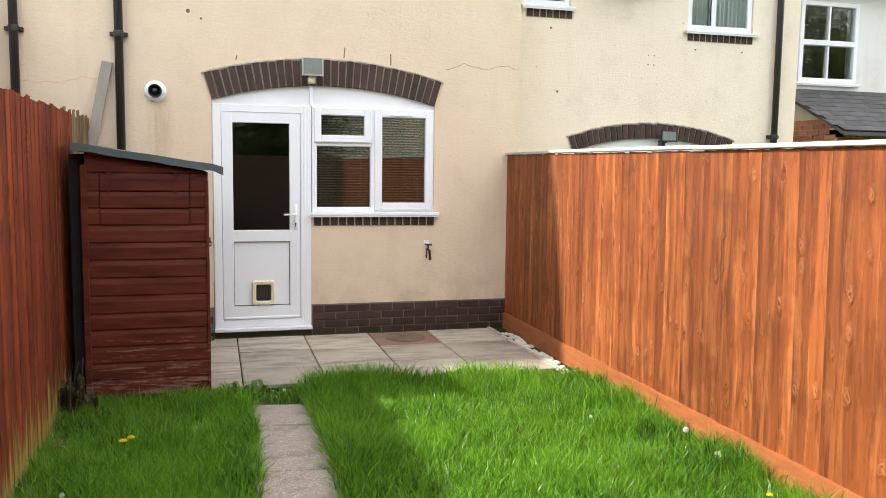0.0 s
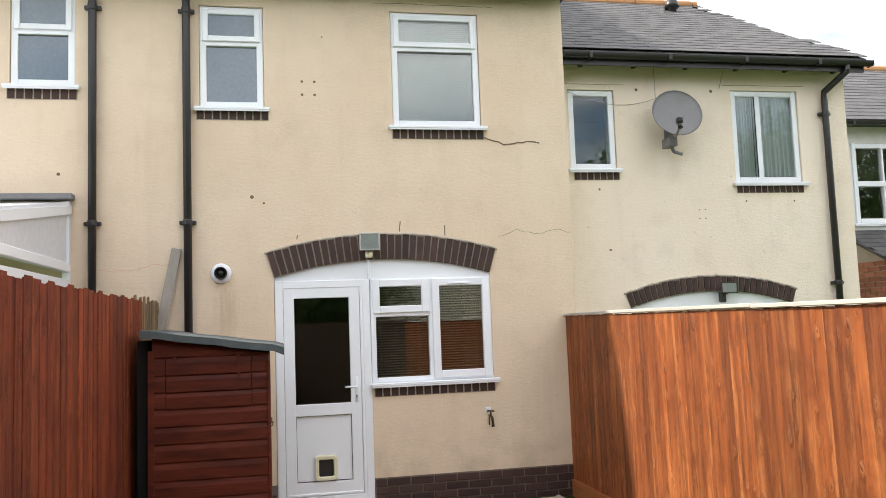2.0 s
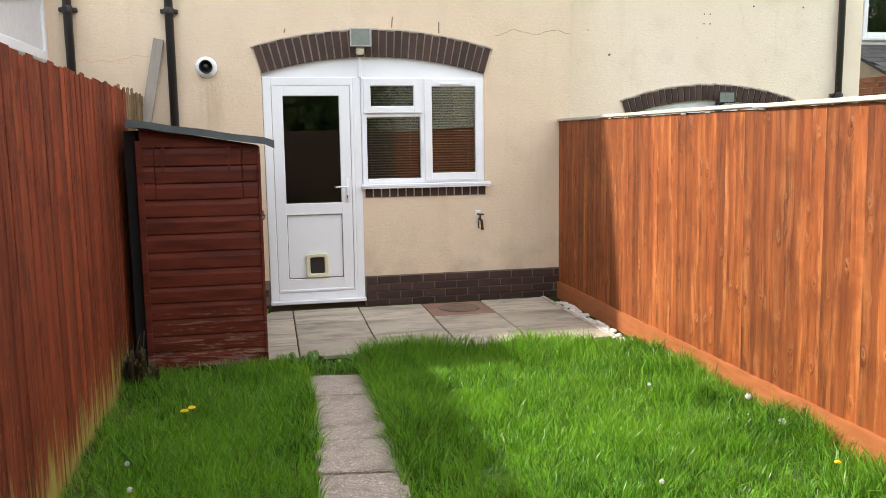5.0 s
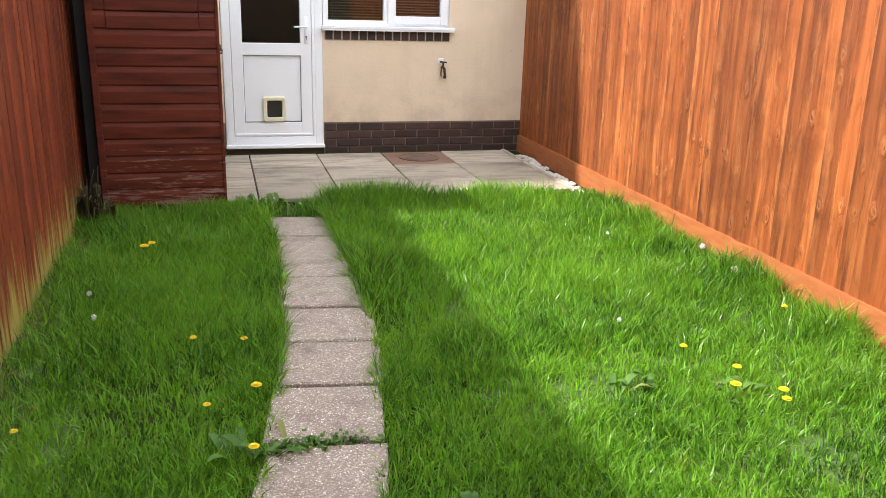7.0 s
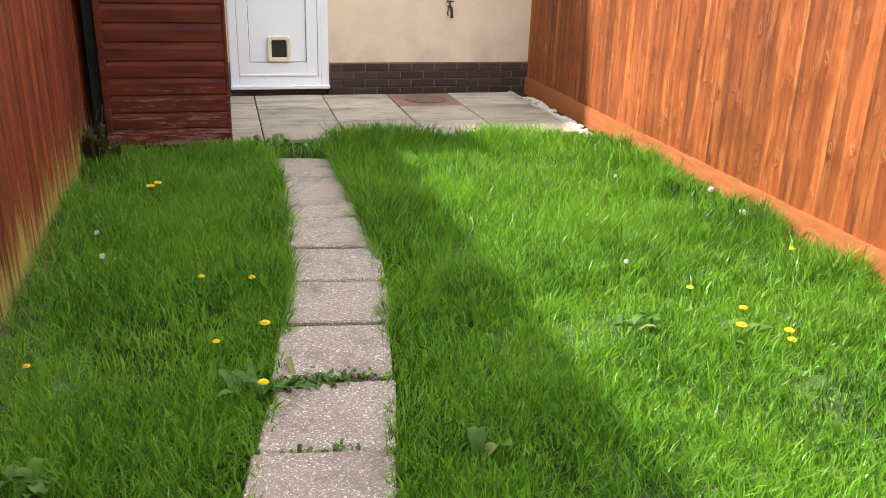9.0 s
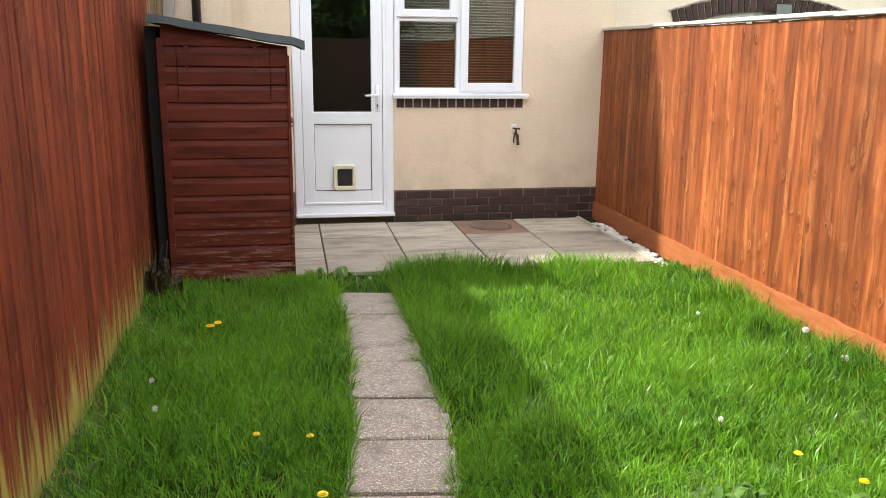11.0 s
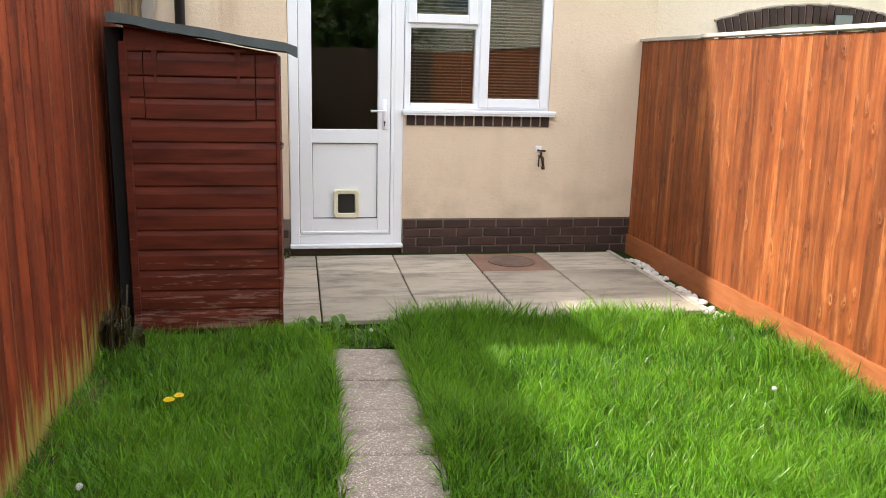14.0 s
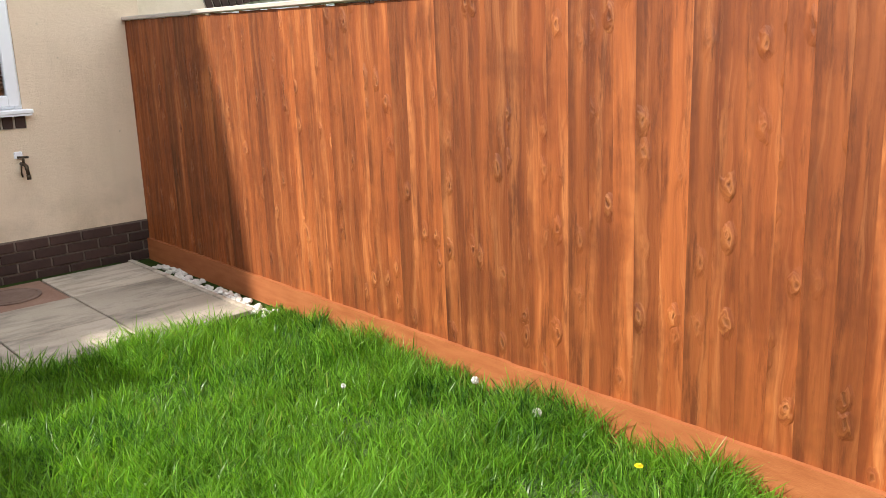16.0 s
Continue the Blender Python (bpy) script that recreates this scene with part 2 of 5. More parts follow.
M_MORTAR = plain("grey_mortar", (0.38, 0.33, 0.265), (0.48, 0.43, 0.36), 0.95, 5, 90, 0.6, 0.004)
M_DARKMORTAR = plain("dark_mortar", (0.14, 0.11, 0.087), (0.25, 0.20, 0.16), 0.95, 5, 90, 0.6, 0.004)
M_BLACK = plain("black_pvc", (0.016, 0.014, 0.014), (0.03, 0.027, 0.027), 0.38, 3, 30, 0.05)
M_FENCE_R = fence_wood("orange_stained_boards", (0.165, 0.039, 0.009), (0.305, 0.088, 0.022), (0.48, 0.185, 0.062), stripe=0.85)
M_GRAVEL = plain("pale_orange_gravel_board", (0.26, 0.078, 0.026), (0.40, 0.145, 0.057), 0.6, 2.2, 30, 0.4, 0.003, stretch=(14, 2.2, 14))
M_GRAVEL.node_tree.nodes["Principled BSDF"].inputs["Specular IOR Level"].default_value = 0.2
M_FENCE_L = fence_wood("red_brown_stained_boards", (0.12, 0.020, 0.007), (0.235, 0.045, 0.014), (0.34, 0.085, 0.027), algae=0.9, rough=0.8, saw=0.3, stripe=0.4, gloss=0.25)
M_ARRIS = plain("paler_board_edge", (0.14, 0.028, 0.009), (0.26, 0.075, 0.025), 0.85, 6, 40, 0.3, stretch=(8, 8, 1))
M_OLDWOOD = fence_wood("weathered_bare_boards", (0.16, 0.10, 0.05), (0.25, 0.17, 0.085), (0.33, 0.25, 0.14))
M_GREYWOOD = plain("grey_weathered_wood", (0.28, 0.25, 0.22), (0.38, 0.35, 0.31), 0.85, 4, 50, 0.4, stretch=(8, 8, 1))
M_CAP = plain("bleached_capping_wood", (0.42, 0.37, 0.32), (0.56, 0.51, 0.46), 0.8, 3, 40, 0.3, stretch=(12, 1, 12))
M_STONE = plain("white_stone", (0.62, 0.58, 0.52), (0.8, 0.78, 0.73), 0.7, 9, 60, 0.4, vary=0.12)
M_SOIL = plain("dark_soil_and_moss", (0.018, 0.034, 0.007), (0.035, 0.055, 0.012), 0.95, 6, 60, 0.8, 0.01, shuffle=False)
M_SOIL.node_tree.nodes["Principled BSDF"].inputs["Specular IOR Level"].default_value = 0.05
M_THATCH = plain("mossy_thatch", (0.035, 0.075, 0.014), (0.075, 0.125, 0.028), 0.95, 6, 60, 0.8, 0.01, shuffle=False)
M_SLATE = plain("grey_slate", (0.048, 0.047, 0.050), (0.105, 0.10, 0.10), 0.72, 5, 50, 0.35, 0.002, vary=0.2)
M_RIDGE = plain("terracotta_ridge", (0.36, 0.17, 0.07), (0.45, 0.24, 0.1), 0.8, 4, 40, 0.3)
M_FELT = plain("green_grey_mineral_felt", (0.045, 0.055, 0.058), (0.09, 0.105, 0.11), 0.9, 6, 140, 0.7, 0.003)
M_METAL = plain("dull_steel", (0.45, 0.45, 0.44), (0.58, 0.58, 0.57), 0.38, 5, 60, 0.1, metal=0.9)
M_BRASS = plain("tarnished_brass", (0.05, 0.037, 0.025), (0.09, 0.07, 0.045), 0.45, 20, 90, 0.3, metal=0.8)
M_DISH = plain("grey_enamelled_steel", (0.17, 0.165, 0.17), (0.22, 0.215, 0.22), 0.5, 4, 60, 0.1)
M_LENS = plain("dull_lamp_glass", (0.20, 0.23, 0.22), (0.28, 0.31, 0.29), 0.15, 8, 40, 0.1)
M_BLIND = plain("brown_blind_slat", (0.34, 0.26, 0.19), (0.42, 0.33, 0.25), 0.4, 3, 40, 0.05)
M_WHITEBLIND = plain("pale_blind_slat", (0.46, 0.45, 0.48), (0.56, 0.54, 0.58), 0.5, 3, 40, 0.05)
M_CURTAIN = plain("white_net_curtain", (0.74, 0.76, 0.78), (0.82, 0.84, 0.86), 0.9, 3, 60, 0.1, stretch=(10, 10, 1), grain=0.1)
# plaster toned dark to stand in for unlit interiors
M_ROOM = plain("shade_toned_room_plaster", (0.16, 0.14, 0.12), (0.22, 0.20, 0.17), 0.9, 1, 30, 0.1)
M_GLASS = glass_mat("window_glass")
M_OBSCURE = plain("frosted_blue_glass", (0.16, 0.20, 0.25), (0.20, 0.245, 0.30), 0.06, 2, 30, 0.03)
M_POLY = plain("white_polycarbonate_panel", (0.66, 0.68, 0.72), (0.72, 0.74, 0.78), 0.3, 2, 20, 0.03)
M_IRON = plain("rusty_cast_iron", (0.12, 0.075, 0.055), (0.22, 0.15, 0.12), 0.8, 9, 80, 0.7, 0.004)
M_RUST = plain("terracotta_stained_concrete", (0.19, 0.10, 0.07), (0.30, 0.19, 0.14), 0.9, 7, 80, 0.6, 0.004)
M_CRACK = plain("dirt_filled_crack", (0.14, 0.10, 0.06), (0.22, 0.16, 0.10), 0.95, 9, 50, 0.3)
M_PINK = plain("pink_filler", (0.76, 0.45, 0.31), (0.8, 0.5, 0.36), 0.95, 9, 50, 0.3)
M_GRASS = leaf_mat("grass_blades", (0.008, 0.055, 0.011), (0.235, 0.52, 0.06), 0.52, 0.3)
M_WEED = leaf_mat("broad_weed_leaves", (0.05, 0.13, 0.022), (0.11, 0.23, 0.045))
M_BRAMBLE = leaf_mat("dark_bramble_leaves", (0.035, 0.05, 0.018), (0.07, 0.05, 0.03))
M_TREE = leaf_mat("tree_leaves", (0.035, 0.075, 0.014), (0.08, 0.13, 0.025), 0.25)
M_BARK = plain("brown_bark", (0.06, 0.045, 0.03), (0.11, 0.085, 0.06), 0.95, 5, 40, 0.8, 0.01, stretch=(4, 4, 1))
M_YELLOW = plain("dandelion_petals", (0.80, 0.55, 0.01), (0.88, 0.66, 0.02), 0.6, 30, 200, 0.2)
M_PUFF = plain("dandelion_down", (0.6, 0.6, 0.56), (0.72, 0.72, 0.68), 0.9, 30, 200, 0.2)


# near-black that stands in for the shade in the gap beside the shed
M_GAP_SHADE = plain("gap_shade_black", (0.006, 0.006, 0.007), (0.014, 0.014, 0.015), 0.95, 5, 60, 0.3)


def shed_paint():
    """Red-brown shed paint, flaking to bare grey wood near the foot."""
    m, nt, n, l, b = node_mat("worn_red_brown_paint")
    v, tc = coords(nt, (2.2, 8, 14), False)
    col = mix(nt, ramp(nt, tex(nt, v, 1.2, 5), 0.3, 0.7), (0.060, 0.010, 0.0055), (0.15, 0.028, 0.013))
    sep = n.new("ShaderNodeSeparateXYZ")
    l.new(tc.outputs["Object"], sep.inputs[0])
    band = n.new("ShaderNodeMapRange")
    band.inputs["From Min"].default_value, band.inputs["From Max"].default_value = 0.75, 0.12
    l.new(sep.outputs["Z"], band.inputs["Value"])
    v2, _ = coords(nt, (4, 4, 34), False)
    flake = ramp(nt, times(nt, tex(nt, v2, 1.1, 6, 0.7), times(nt, band.outputs[0], 0.20), "ADD"), 0.71, 0.80)
    col = mix(nt, times(nt, flake, 0.6), col, (0.32, 0.19, 0.15))
    v3, _ = coords(nt, (3, 3, 160), False)
    fine = tex(nt, v3, 1.0, 3)
    col = mix(nt, times(nt, ramp(nt, fine, 0.5, 0.75), 0.5), col, (0.045, 0.009, 0.005))
    l.new(col, b.inputs["Base Color"])
    b.inputs["Roughness"].default_value = 0.6
    b.inputs["Specular IOR Level"].default_value = 0.25
    bump(nt, b, times(nt, fine, flake, "SUBTRACT"), 0.3, 0.003)
    return m


M_SHED = shed_paint()


def aggregate():
    """Small mixed pebbles set in worn concrete, with dark dirt patches."""
    m, nt, n, l, b = node_mat("exposed_aggregate_concrete")
    v, _ = coords(nt)
    vor = n.new("ShaderNodeTexVoronoi")
    vor.inputs["Scale"].default_value = 150
    l.new(v, vor.inputs["Vector"])
    sep = n.new("ShaderNodeSeparateColor")
    l.new(vor.outputs["Color"], sep.inputs[0])
    col = mix(nt, ramp(nt, sep.outputs[0], 0.2, 1.0), (0.30, 0.235, 0.195), (0.50, 0.42, 0.365))
    col = mix(nt, ramp(nt, sep.outputs[1], 0.86, 0.92), col, (0.70, 0.64, 0.58))
    col = mix(nt, ramp(nt, vor.outputs["Distance"], 0.4, 0.75), col, (0.27, 0.22, 0.185))
    dirt = ramp(nt, tex(nt, v, 5.5, 6, 0.65), 0.5, 0.68)
    col = mix(nt, times(nt, dirt, 0.6), col, (0.15, 0.12, 0.095))
    l.new(col, b.inputs["Base Color"])
    b.inputs["Roughness"].default_value = 0.9
    inv = times(nt, vor.outputs["Distance"], -1.0)
    bump(nt, b, times(nt, inv, tex(nt, v, 18, 4), "ADD"), 0.8, 0.006)
    return m


def patio_slab():
    """Buff paving with grey weathering, dark blotches and fine grit."""
    m, nt, n, l, b = node_mat("buff_weathered_paving")
    v, _ = coords(nt)
    col = mix(nt, ramp(nt, tex(nt, v, 2.2, 5), 0.3, 0.7), (0.40, 0.345, 0.27), (0.54, 0.48, 0.395))
    v2, _ = coords(nt, (1.2, 4, 4))
    col = mix(nt, times(nt, ramp(nt, tex(nt, v2, 1.8, 7, 0.68), 0.46, 0.64), 0.8), col, (0.15, 0.13, 0.105))
    grit = tex(nt, v, 110, 3)
    col = mix(nt, 0.25, col, mix(nt, grit, (0.14, 0.12, 0.1), (0.62, 0.57, 0.48)))
    info = n.new("ShaderNodeObjectInfo")
    hsv = n.new("ShaderNodeHueSaturation")
    val = n.new("ShaderNodeMapRange")
    val.inputs["To Min"].default_value, val.inputs["To Max"].default_value = 0.8, 1.15
    l.new(info.outputs["Random"], val.inputs["Value"])
    l.new(val.outputs[0], hsv.inputs["Value"])
    l.new(col, hsv.inputs["Color"])
    l.new(hsv.outputs[0], b.inputs["Base Color"])
    b.inputs["Roughness"].default_value = 0.88
    bump(nt, b, times(nt, grit, tex(nt, v, 14, 4), "ADD"), 0.4, 0.004)
    return m


M_PATH, M_SLAB = aggregate(), patio_slab()
M_CREOSOTE = plain("dark_creosoted_wood", (0.05, 0.028, 0.018), (0.085, 0.048, 0.03), 0.8, 3, 40, 0.4, stretch=(10, 10, 1), vary=0.25)

# ---- mesh tools ----


class Shape:
    """Collects solids into one mesh."""

    def __init__(self):
        self.bm = bmesh.new()

    def box(self, x0, x1, y0, y1, z0, z1, bevel=0.0, turn=None):
        r = bmesh.ops.create_cube(self.bm, size=1.0)
        vs = r["verts"]
        mid = Vector(((x0 + x1) / 2, (y0 + y1) / 2, (z0 + z1) / 2))
        for v in vs:
            p = Vector((v.co.x * (x1 - x0), v.co.y * (y1 - y0), v.co.z * (z1 - z0)))
            v.co = (turn @ p if turn else p) + mid
        if bevel:
            es = list({e for v in vs for e in v.link_edges})
            bmesh.ops.bevel(self.bm, geom=es, offset=bevel, segments=1, affect="EDGES")
        return self

    def prism(self, pts, y0, y1):
        """An outline in x and z, run from y0 to y1."""
        a = [self.bm.verts.new((x, y0, z)) for x, z in pts]
        b = [self.bm.verts.new((x, y1, z)) for x, z in pts]
        n = len(pts)
        self.bm.faces.new(a)
        self.bm.faces.new(b[::-1])
        for i in range(n):
            self.bm.faces.new((a[i], b[i], b[(i + 1) % n], a[(i + 1) % n]))
        return self

    def solid(self, bottom, top):
        """A solid between two outlines of equal count."""
        a = [self.bm.verts.new(p) for p in bottom]
        b = [self.bm.verts.new(p) for p in top]
        n = len(a)
        self.bm.faces.new(a[::-1])
        self.bm.faces.new(b)
        for i in range(n):
            self.bm.faces.new((a[i], a[(i + 1) % n], b[(i + 1) % n], b[i]))
        return self

    def tube(self, pts, r, sides=10):
        """A round bar along points; r is one radius or one for each point."""
        pts = [Vector(p) for p in pts]
        rs = r if isinstance(r, (list, tuple)) else [r] * len(pts)
        rings = []
        for i, p in enumerate(pts):
            d = (pts[min(i + 1, len(pts) - 1)] - pts[max(i - 1, 0)]).normalized()
            q = d.to_track_quat("Z", "Y")
            rings.append([self.bm.verts.new(p + q @ Vector((rs[i] * math.cos(k * math.tau / sides), rs[i] * math.sin(k * math.tau / sides), 0))) for k in range(sides)])
        for a, b in zip(rings, rings[1:]):
            for k in range(sides):
                self.bm.faces.new((a[k], a[(k + 1) % sides], b[(k + 1) % sides], b[k]))
        self.bm.faces.new(rings[0][::-1])
        self.bm.faces.new(rings[-1])
        return self

    def lathe(self, prof, base, axis, sides=28):
        """Radius and height pairs turned round an axis."""
        q = Vector(axis).to_track_quat("Z", "Y")
        base = Vector(base)
        rings = [[self.bm.verts.new(base + q @ Vector((r * math.cos(k * math.tau / sides), r * math.sin(k * math.tau / sides), h))) for k in range(sides)] for r, h in prof]
        for a, b in zip(rings, rings[1:]):
            for k in range(sides):
                self.bm.faces.new((a[k], a[(k + 1) % sides], b[(k + 1) % sides], b[k]))
        self.bm.faces.new(rings[0][::-1])
        self.bm.faces.new(rings[-1])
        return self

    def mesh(self, name, mat, smooth=False):
        bmesh.ops.recalc_face_normals(self.bm, faces=self.bm.faces)
        me = bpy.data.meshes.new(name)
        self.bm.to_mesh(me)
        self.bm.free()
        me.materials.append(mat)
        if smooth:
            for p in me.polygons:
                p.use_smooth = True
        return me


def part(name, shape, mat, parent=None, smooth=False, label=""):
    ob = new(name, shape.mesh(name, mat, smooth))
    if parent:
        ob.parent = parent
        ob.matrix_parent_inverse = parent.matrix_basis.inverted()
    return tagged(ob, label)


def thing(name, at, label, category, group="", kind=""):
    ob = new(name)
    ob.empty_display_size = 0.1
    ob.matrix_basis = Matrix.Translation(at)
    return tagged(ob, label, category, group, kind)


def piece(name, me, parent, m):
    ob = new(name, me)
    ob.parent = parent
    ob.matrix_parent_inverse = parent.matrix_basis.inverted()
    ob.matrix_basis = m
    return ob


def wall(name, mat, x0, x1, z0, z1, y0, y1, holes, label):
    """A wall in the x-z plane with openings right through it."""
    xs = sorted({x0, x1, *(h[0] for h in holes), *(h[1] for h in holes)})
    zs = sorted({z0, z1, *(h[2] for h in holes), *(h[3] for h in holes)})

    def full(i, k):
        if not (0 <= i < len(xs) - 1 and 0 <= k < len(zs) - 1):
            return False
        cx, cz = (xs[i] + xs[i + 1]) / 2, (zs[k] + zs[k + 1]) / 2
        return not any(h[0] < cx < h[1] and h[2] < cz < h[3] for h in holes)

    s = Shape()
    cache = {}

    def vert(x, y, z):
        key = (x, y, z)
        if key not in cache:
            cache[key] = s.bm.verts.new(key)
        return cache[key]

    for i in range(len(xs) - 1):
        for k in range(len(zs) - 1):
            if not full(i, k):
                continue
            a, b, c, d = xs[i], xs[i + 1], zs[k], zs[k + 1]
            s.bm.faces.new([vert(*p) for p in ((a, y0, c), (b, y0, c), (b, y0, d), (a, y0, d))])
            s.bm.faces.new([vert(*p) for p in ((a, y1, c), (a, y1, d), (b, y1, d), (b, y1, c))])
            if not full(i - 1, k):
                s.bm.faces.new([vert(*p) for p in ((a, y0, c), (a, y0, d), (a, y1, d), (a, y1, c))])
            if not full(i + 1, k):
                s.bm.faces.new([vert(*p) for p in ((b, y0, c), (b, y1, c), (b, y1, d), (b, y0, d))])
            if not full(i, k - 1):
                s.bm.faces.new([vert(*p) for p in ((a, y0, c), (a, y1, c), (b, y1, c), (b, y0, c))])
            if not full(i, k + 1):
                s.bm.faces.new([vert(*p) for p in ((a, y0, d), (b, y0, d), (b, y1, d), (a, y1, d))])
    ob = part(name, s, mat)
    return tagged(ob, label, "wall", kind="structure")


# ---- ground ----
s = Shape()
s.box(-300, 300, -300, 300, -0.45, -0.055)
tagged(part("ground", s, M_THATCH), "dark earth and moss under the lawn", "ground", kind="structure")

# ---- houses: walls ----
DOOR_HOLE = (0.0, 2.1, 0.03, 2.40)
W1, W2, W0 = (-0.66, -0.06, 3.83, 4.83), (1.18, 2.08, 3.67, 4.84), (-2.32, -1.76, 4.01, 5.0)
wall_own = wall("wall_north", M_CREAM, -9.0, 2.98, 0.28, 5.06, 0.0, 0.3, [(0.0, 0.9, 0.28, 2.40), (0.9, 2.1, 1.15, 2.40), W1, W2, W0],
                "cream roughcast house wall, stained and cracked")
W3, W4 = (3.15, 3.68, 3.31, 4.19), (5.09, 5.93, 3.16, 4.22)
wall_nb = wall("wall_north_neighbour", M_PALE, 2.99, 6.55, 0.0, 4.47, 0.37, 0.65, [W3, W4, (3.75, 5.67, 0.1, 1.96)],
               "paler cream roughcast wall of the next house")
s = Shape()
s.box(2.70, 2.975, 0.302, 8.0, 0.0, 5.9)
tagged(part("wall_party", s, M_CREAM), "cream roughcast return of the house wall", "wall", kind="structure")
s = Shape()
s.box(6.30, 6.55, 0.652, 8.0, 0.0, 4.47)
tagged(part("wall_side_neighbour", s, M_PALE), "pale cream roughcast gable wall", "wall", kind="structure")

# plinth of dark bricks
s = Shape()
s.box(-1.5, 0.0, 0.004, 0.3, -0.05, 0.279)
s.box(0.90, 2.98, 0.004, 0.3, -0.05, 0.279)
s.box(0.0, 0.90, 0.06, 0.3, -0.05, 0.04)
plinth = tagged(part("plinth", s, M_DARKMORTAR), "dark brown brick plinth below the cream render", "plinth", kind="structure")

# rooms behind the openings; plain boxes whose dark colour gives the indoor shade
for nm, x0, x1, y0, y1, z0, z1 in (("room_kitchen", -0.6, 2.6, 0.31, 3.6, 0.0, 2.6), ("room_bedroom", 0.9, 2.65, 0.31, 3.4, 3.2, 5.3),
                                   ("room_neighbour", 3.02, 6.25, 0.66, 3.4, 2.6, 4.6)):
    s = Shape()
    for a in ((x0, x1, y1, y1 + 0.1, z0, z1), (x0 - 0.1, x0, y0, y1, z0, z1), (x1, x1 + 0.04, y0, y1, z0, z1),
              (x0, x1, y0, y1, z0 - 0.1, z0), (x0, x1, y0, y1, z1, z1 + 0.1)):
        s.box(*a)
    tagged(part(nm, s, M_ROOM), "plain room behind the windows, its dimness put into the colour", "room", kind="structure")

# ---- windows ----


def bars(s, x0, x1, z0, z1, w, y0, y1, bevel=0.006):
    """A frame of four bars."""
    s.box(x0, x0 + w, y0, y1, z0, z1, bevel)
    s.box(x1 - w, x1, y0, y1, z0, z1, bevel)
    s.box(x0 + w - 0.004, x1 - w + 0.004, y0 + 0.001, y1 - 0.001, z1 - w, z1 - 0.001, bevel)
    s.box(x0 + w - 0.004, x1 - w + 0.004, y0 + 0.001, y1 - 0.001, z0 + 0.001, z0 + w, bevel)


def pane(parent, x0, x1, z0, z1, y, mat=None):
    s = Shape()
    s.box(x0, x1, y, y + 0.006, z0, z1)
    if mat is None:
        s.box(x0, x1, y + 0.018, y + 0.024, z0, z1)
    ob = part("pane", s, mat or M_GLASS, parent)
    ob.visible_shadow = mat is not None
    s = Shape()
    bars(s, x0 - 0.004, x1 + 0.004, z0 - 0.004, z1 + 0.004, 0.007, y - 0.006, y + 0.012, 0.0)
    part("gasket", s, M_BLACK, parent, label="black rubber gasket")
    return ob


def sill(parent, x0, x1, z, y, deep=0.06):
    s = Shape()
    s.box(x0, x1, y - deep, y + 0.05, z - 0.03, z, 0.006)
    s.box(x0 + 0.01, x1 - 0.01, y - deep + 0.006, y - deep + 0.016, z - 0.042, z - 0.028)
    part("sill", s, M_UPVC, parent)


def brick_sill(name, x0, x1, z0, z1, y):
    """A row of upright dark brick ends under a sill."""
    base = Shape()
    base.box(x0, x1, y - 0.004, y + 0.05, z0, z1)
    ob = tagged(part(name, base, M_MORTAR), "row of dark brown bricks on end below a sill", "brick sill", kind="structure")
    n = max(3, round((x1 - x0) / 0.078))
    w = (x1 - x0) / n
    b = Shape()
    b.box(-w / 2 + 0.007, w / 2 - 0.007, -0.012, 0.02, 0.006, z1 - z0 - 0.002, 0.003)
    me = b.mesh("brick", M_BRICK)
    for i in range(n):
        piece("brick", me, ob, pose(x0 + w * (i + 0.5), y + random.uniform(-0.002, 0.002), z0, 0, random.uniform(-1, 1), 0))
    return ob


def upper_window(name, hole, y, split, label, obscure=False, vertical=0.0, sill_over=0.05):
    """A casement with a top light, or two side by side when vertical is given."""
    x0, x1, z0, z1 = hole
    w = thing(name, ((x0 + x1) / 2, y, z0), label, "window", kind="structure")
    s = Shape()
    bars(s, x0 + 0.004, x1 - 0.004, z0 + 0.002, z1 - 0.004, 0.062, y + 0.02, y + 0.09)
    lights = []
    if vertical:
        s.box(vertical - 0.03, vertical + 0.03, y + 0.021, y + 0.09, z0 + 0.04, z1 - 0.04, 0.005)
        lights = [(x0 + 0.045, vertical - 0.02, z0 + 0.05, z1 - 0.05), (vertical + 0.02, x1 - 0.045, z0 + 0.05, z1 - 0.05)]
    elif split:
        s.box(x0 + 0.04, x1 - 0.04, y + 0.021, y + 0.09, split - 0.03, split + 0.03, 0.005)
        lights = [(x0 + 0.045, x1 - 0.045, z0 + 0.05, split - 0.03), (x0 + 0.03, x1 - 0.03, split + 0.01, z1 - 0.03)]
    else:
        lights = [(x0 + 0.045, x1 - 0.045, z0 + 0.05, z1 - 0.05)]
    part("frame", s, M_UPVC, w)
    for k, (a, b, c, d) in enumerate(lights):
        if split and k == 1:
            s = Shape()
            bars(s, a, b, c, d, 0.055, y - 0.002, y + 0.05)
            part("top_light", s, M_UPVC, w)
            pane(w, a + 0.05, b - 0.05, c + 0.05, d - 0.05, y + 0.02, M_OBSCURE if obscure else None)
        else:
            pane(w, a + 0.01, b - 0.01, c + 0.01, d - 0.01, y + 0.035, M_OBSCURE if obscure else None)
    sill(w, x0 - sill_over, x1 + sill_over, z0, y)
    return w


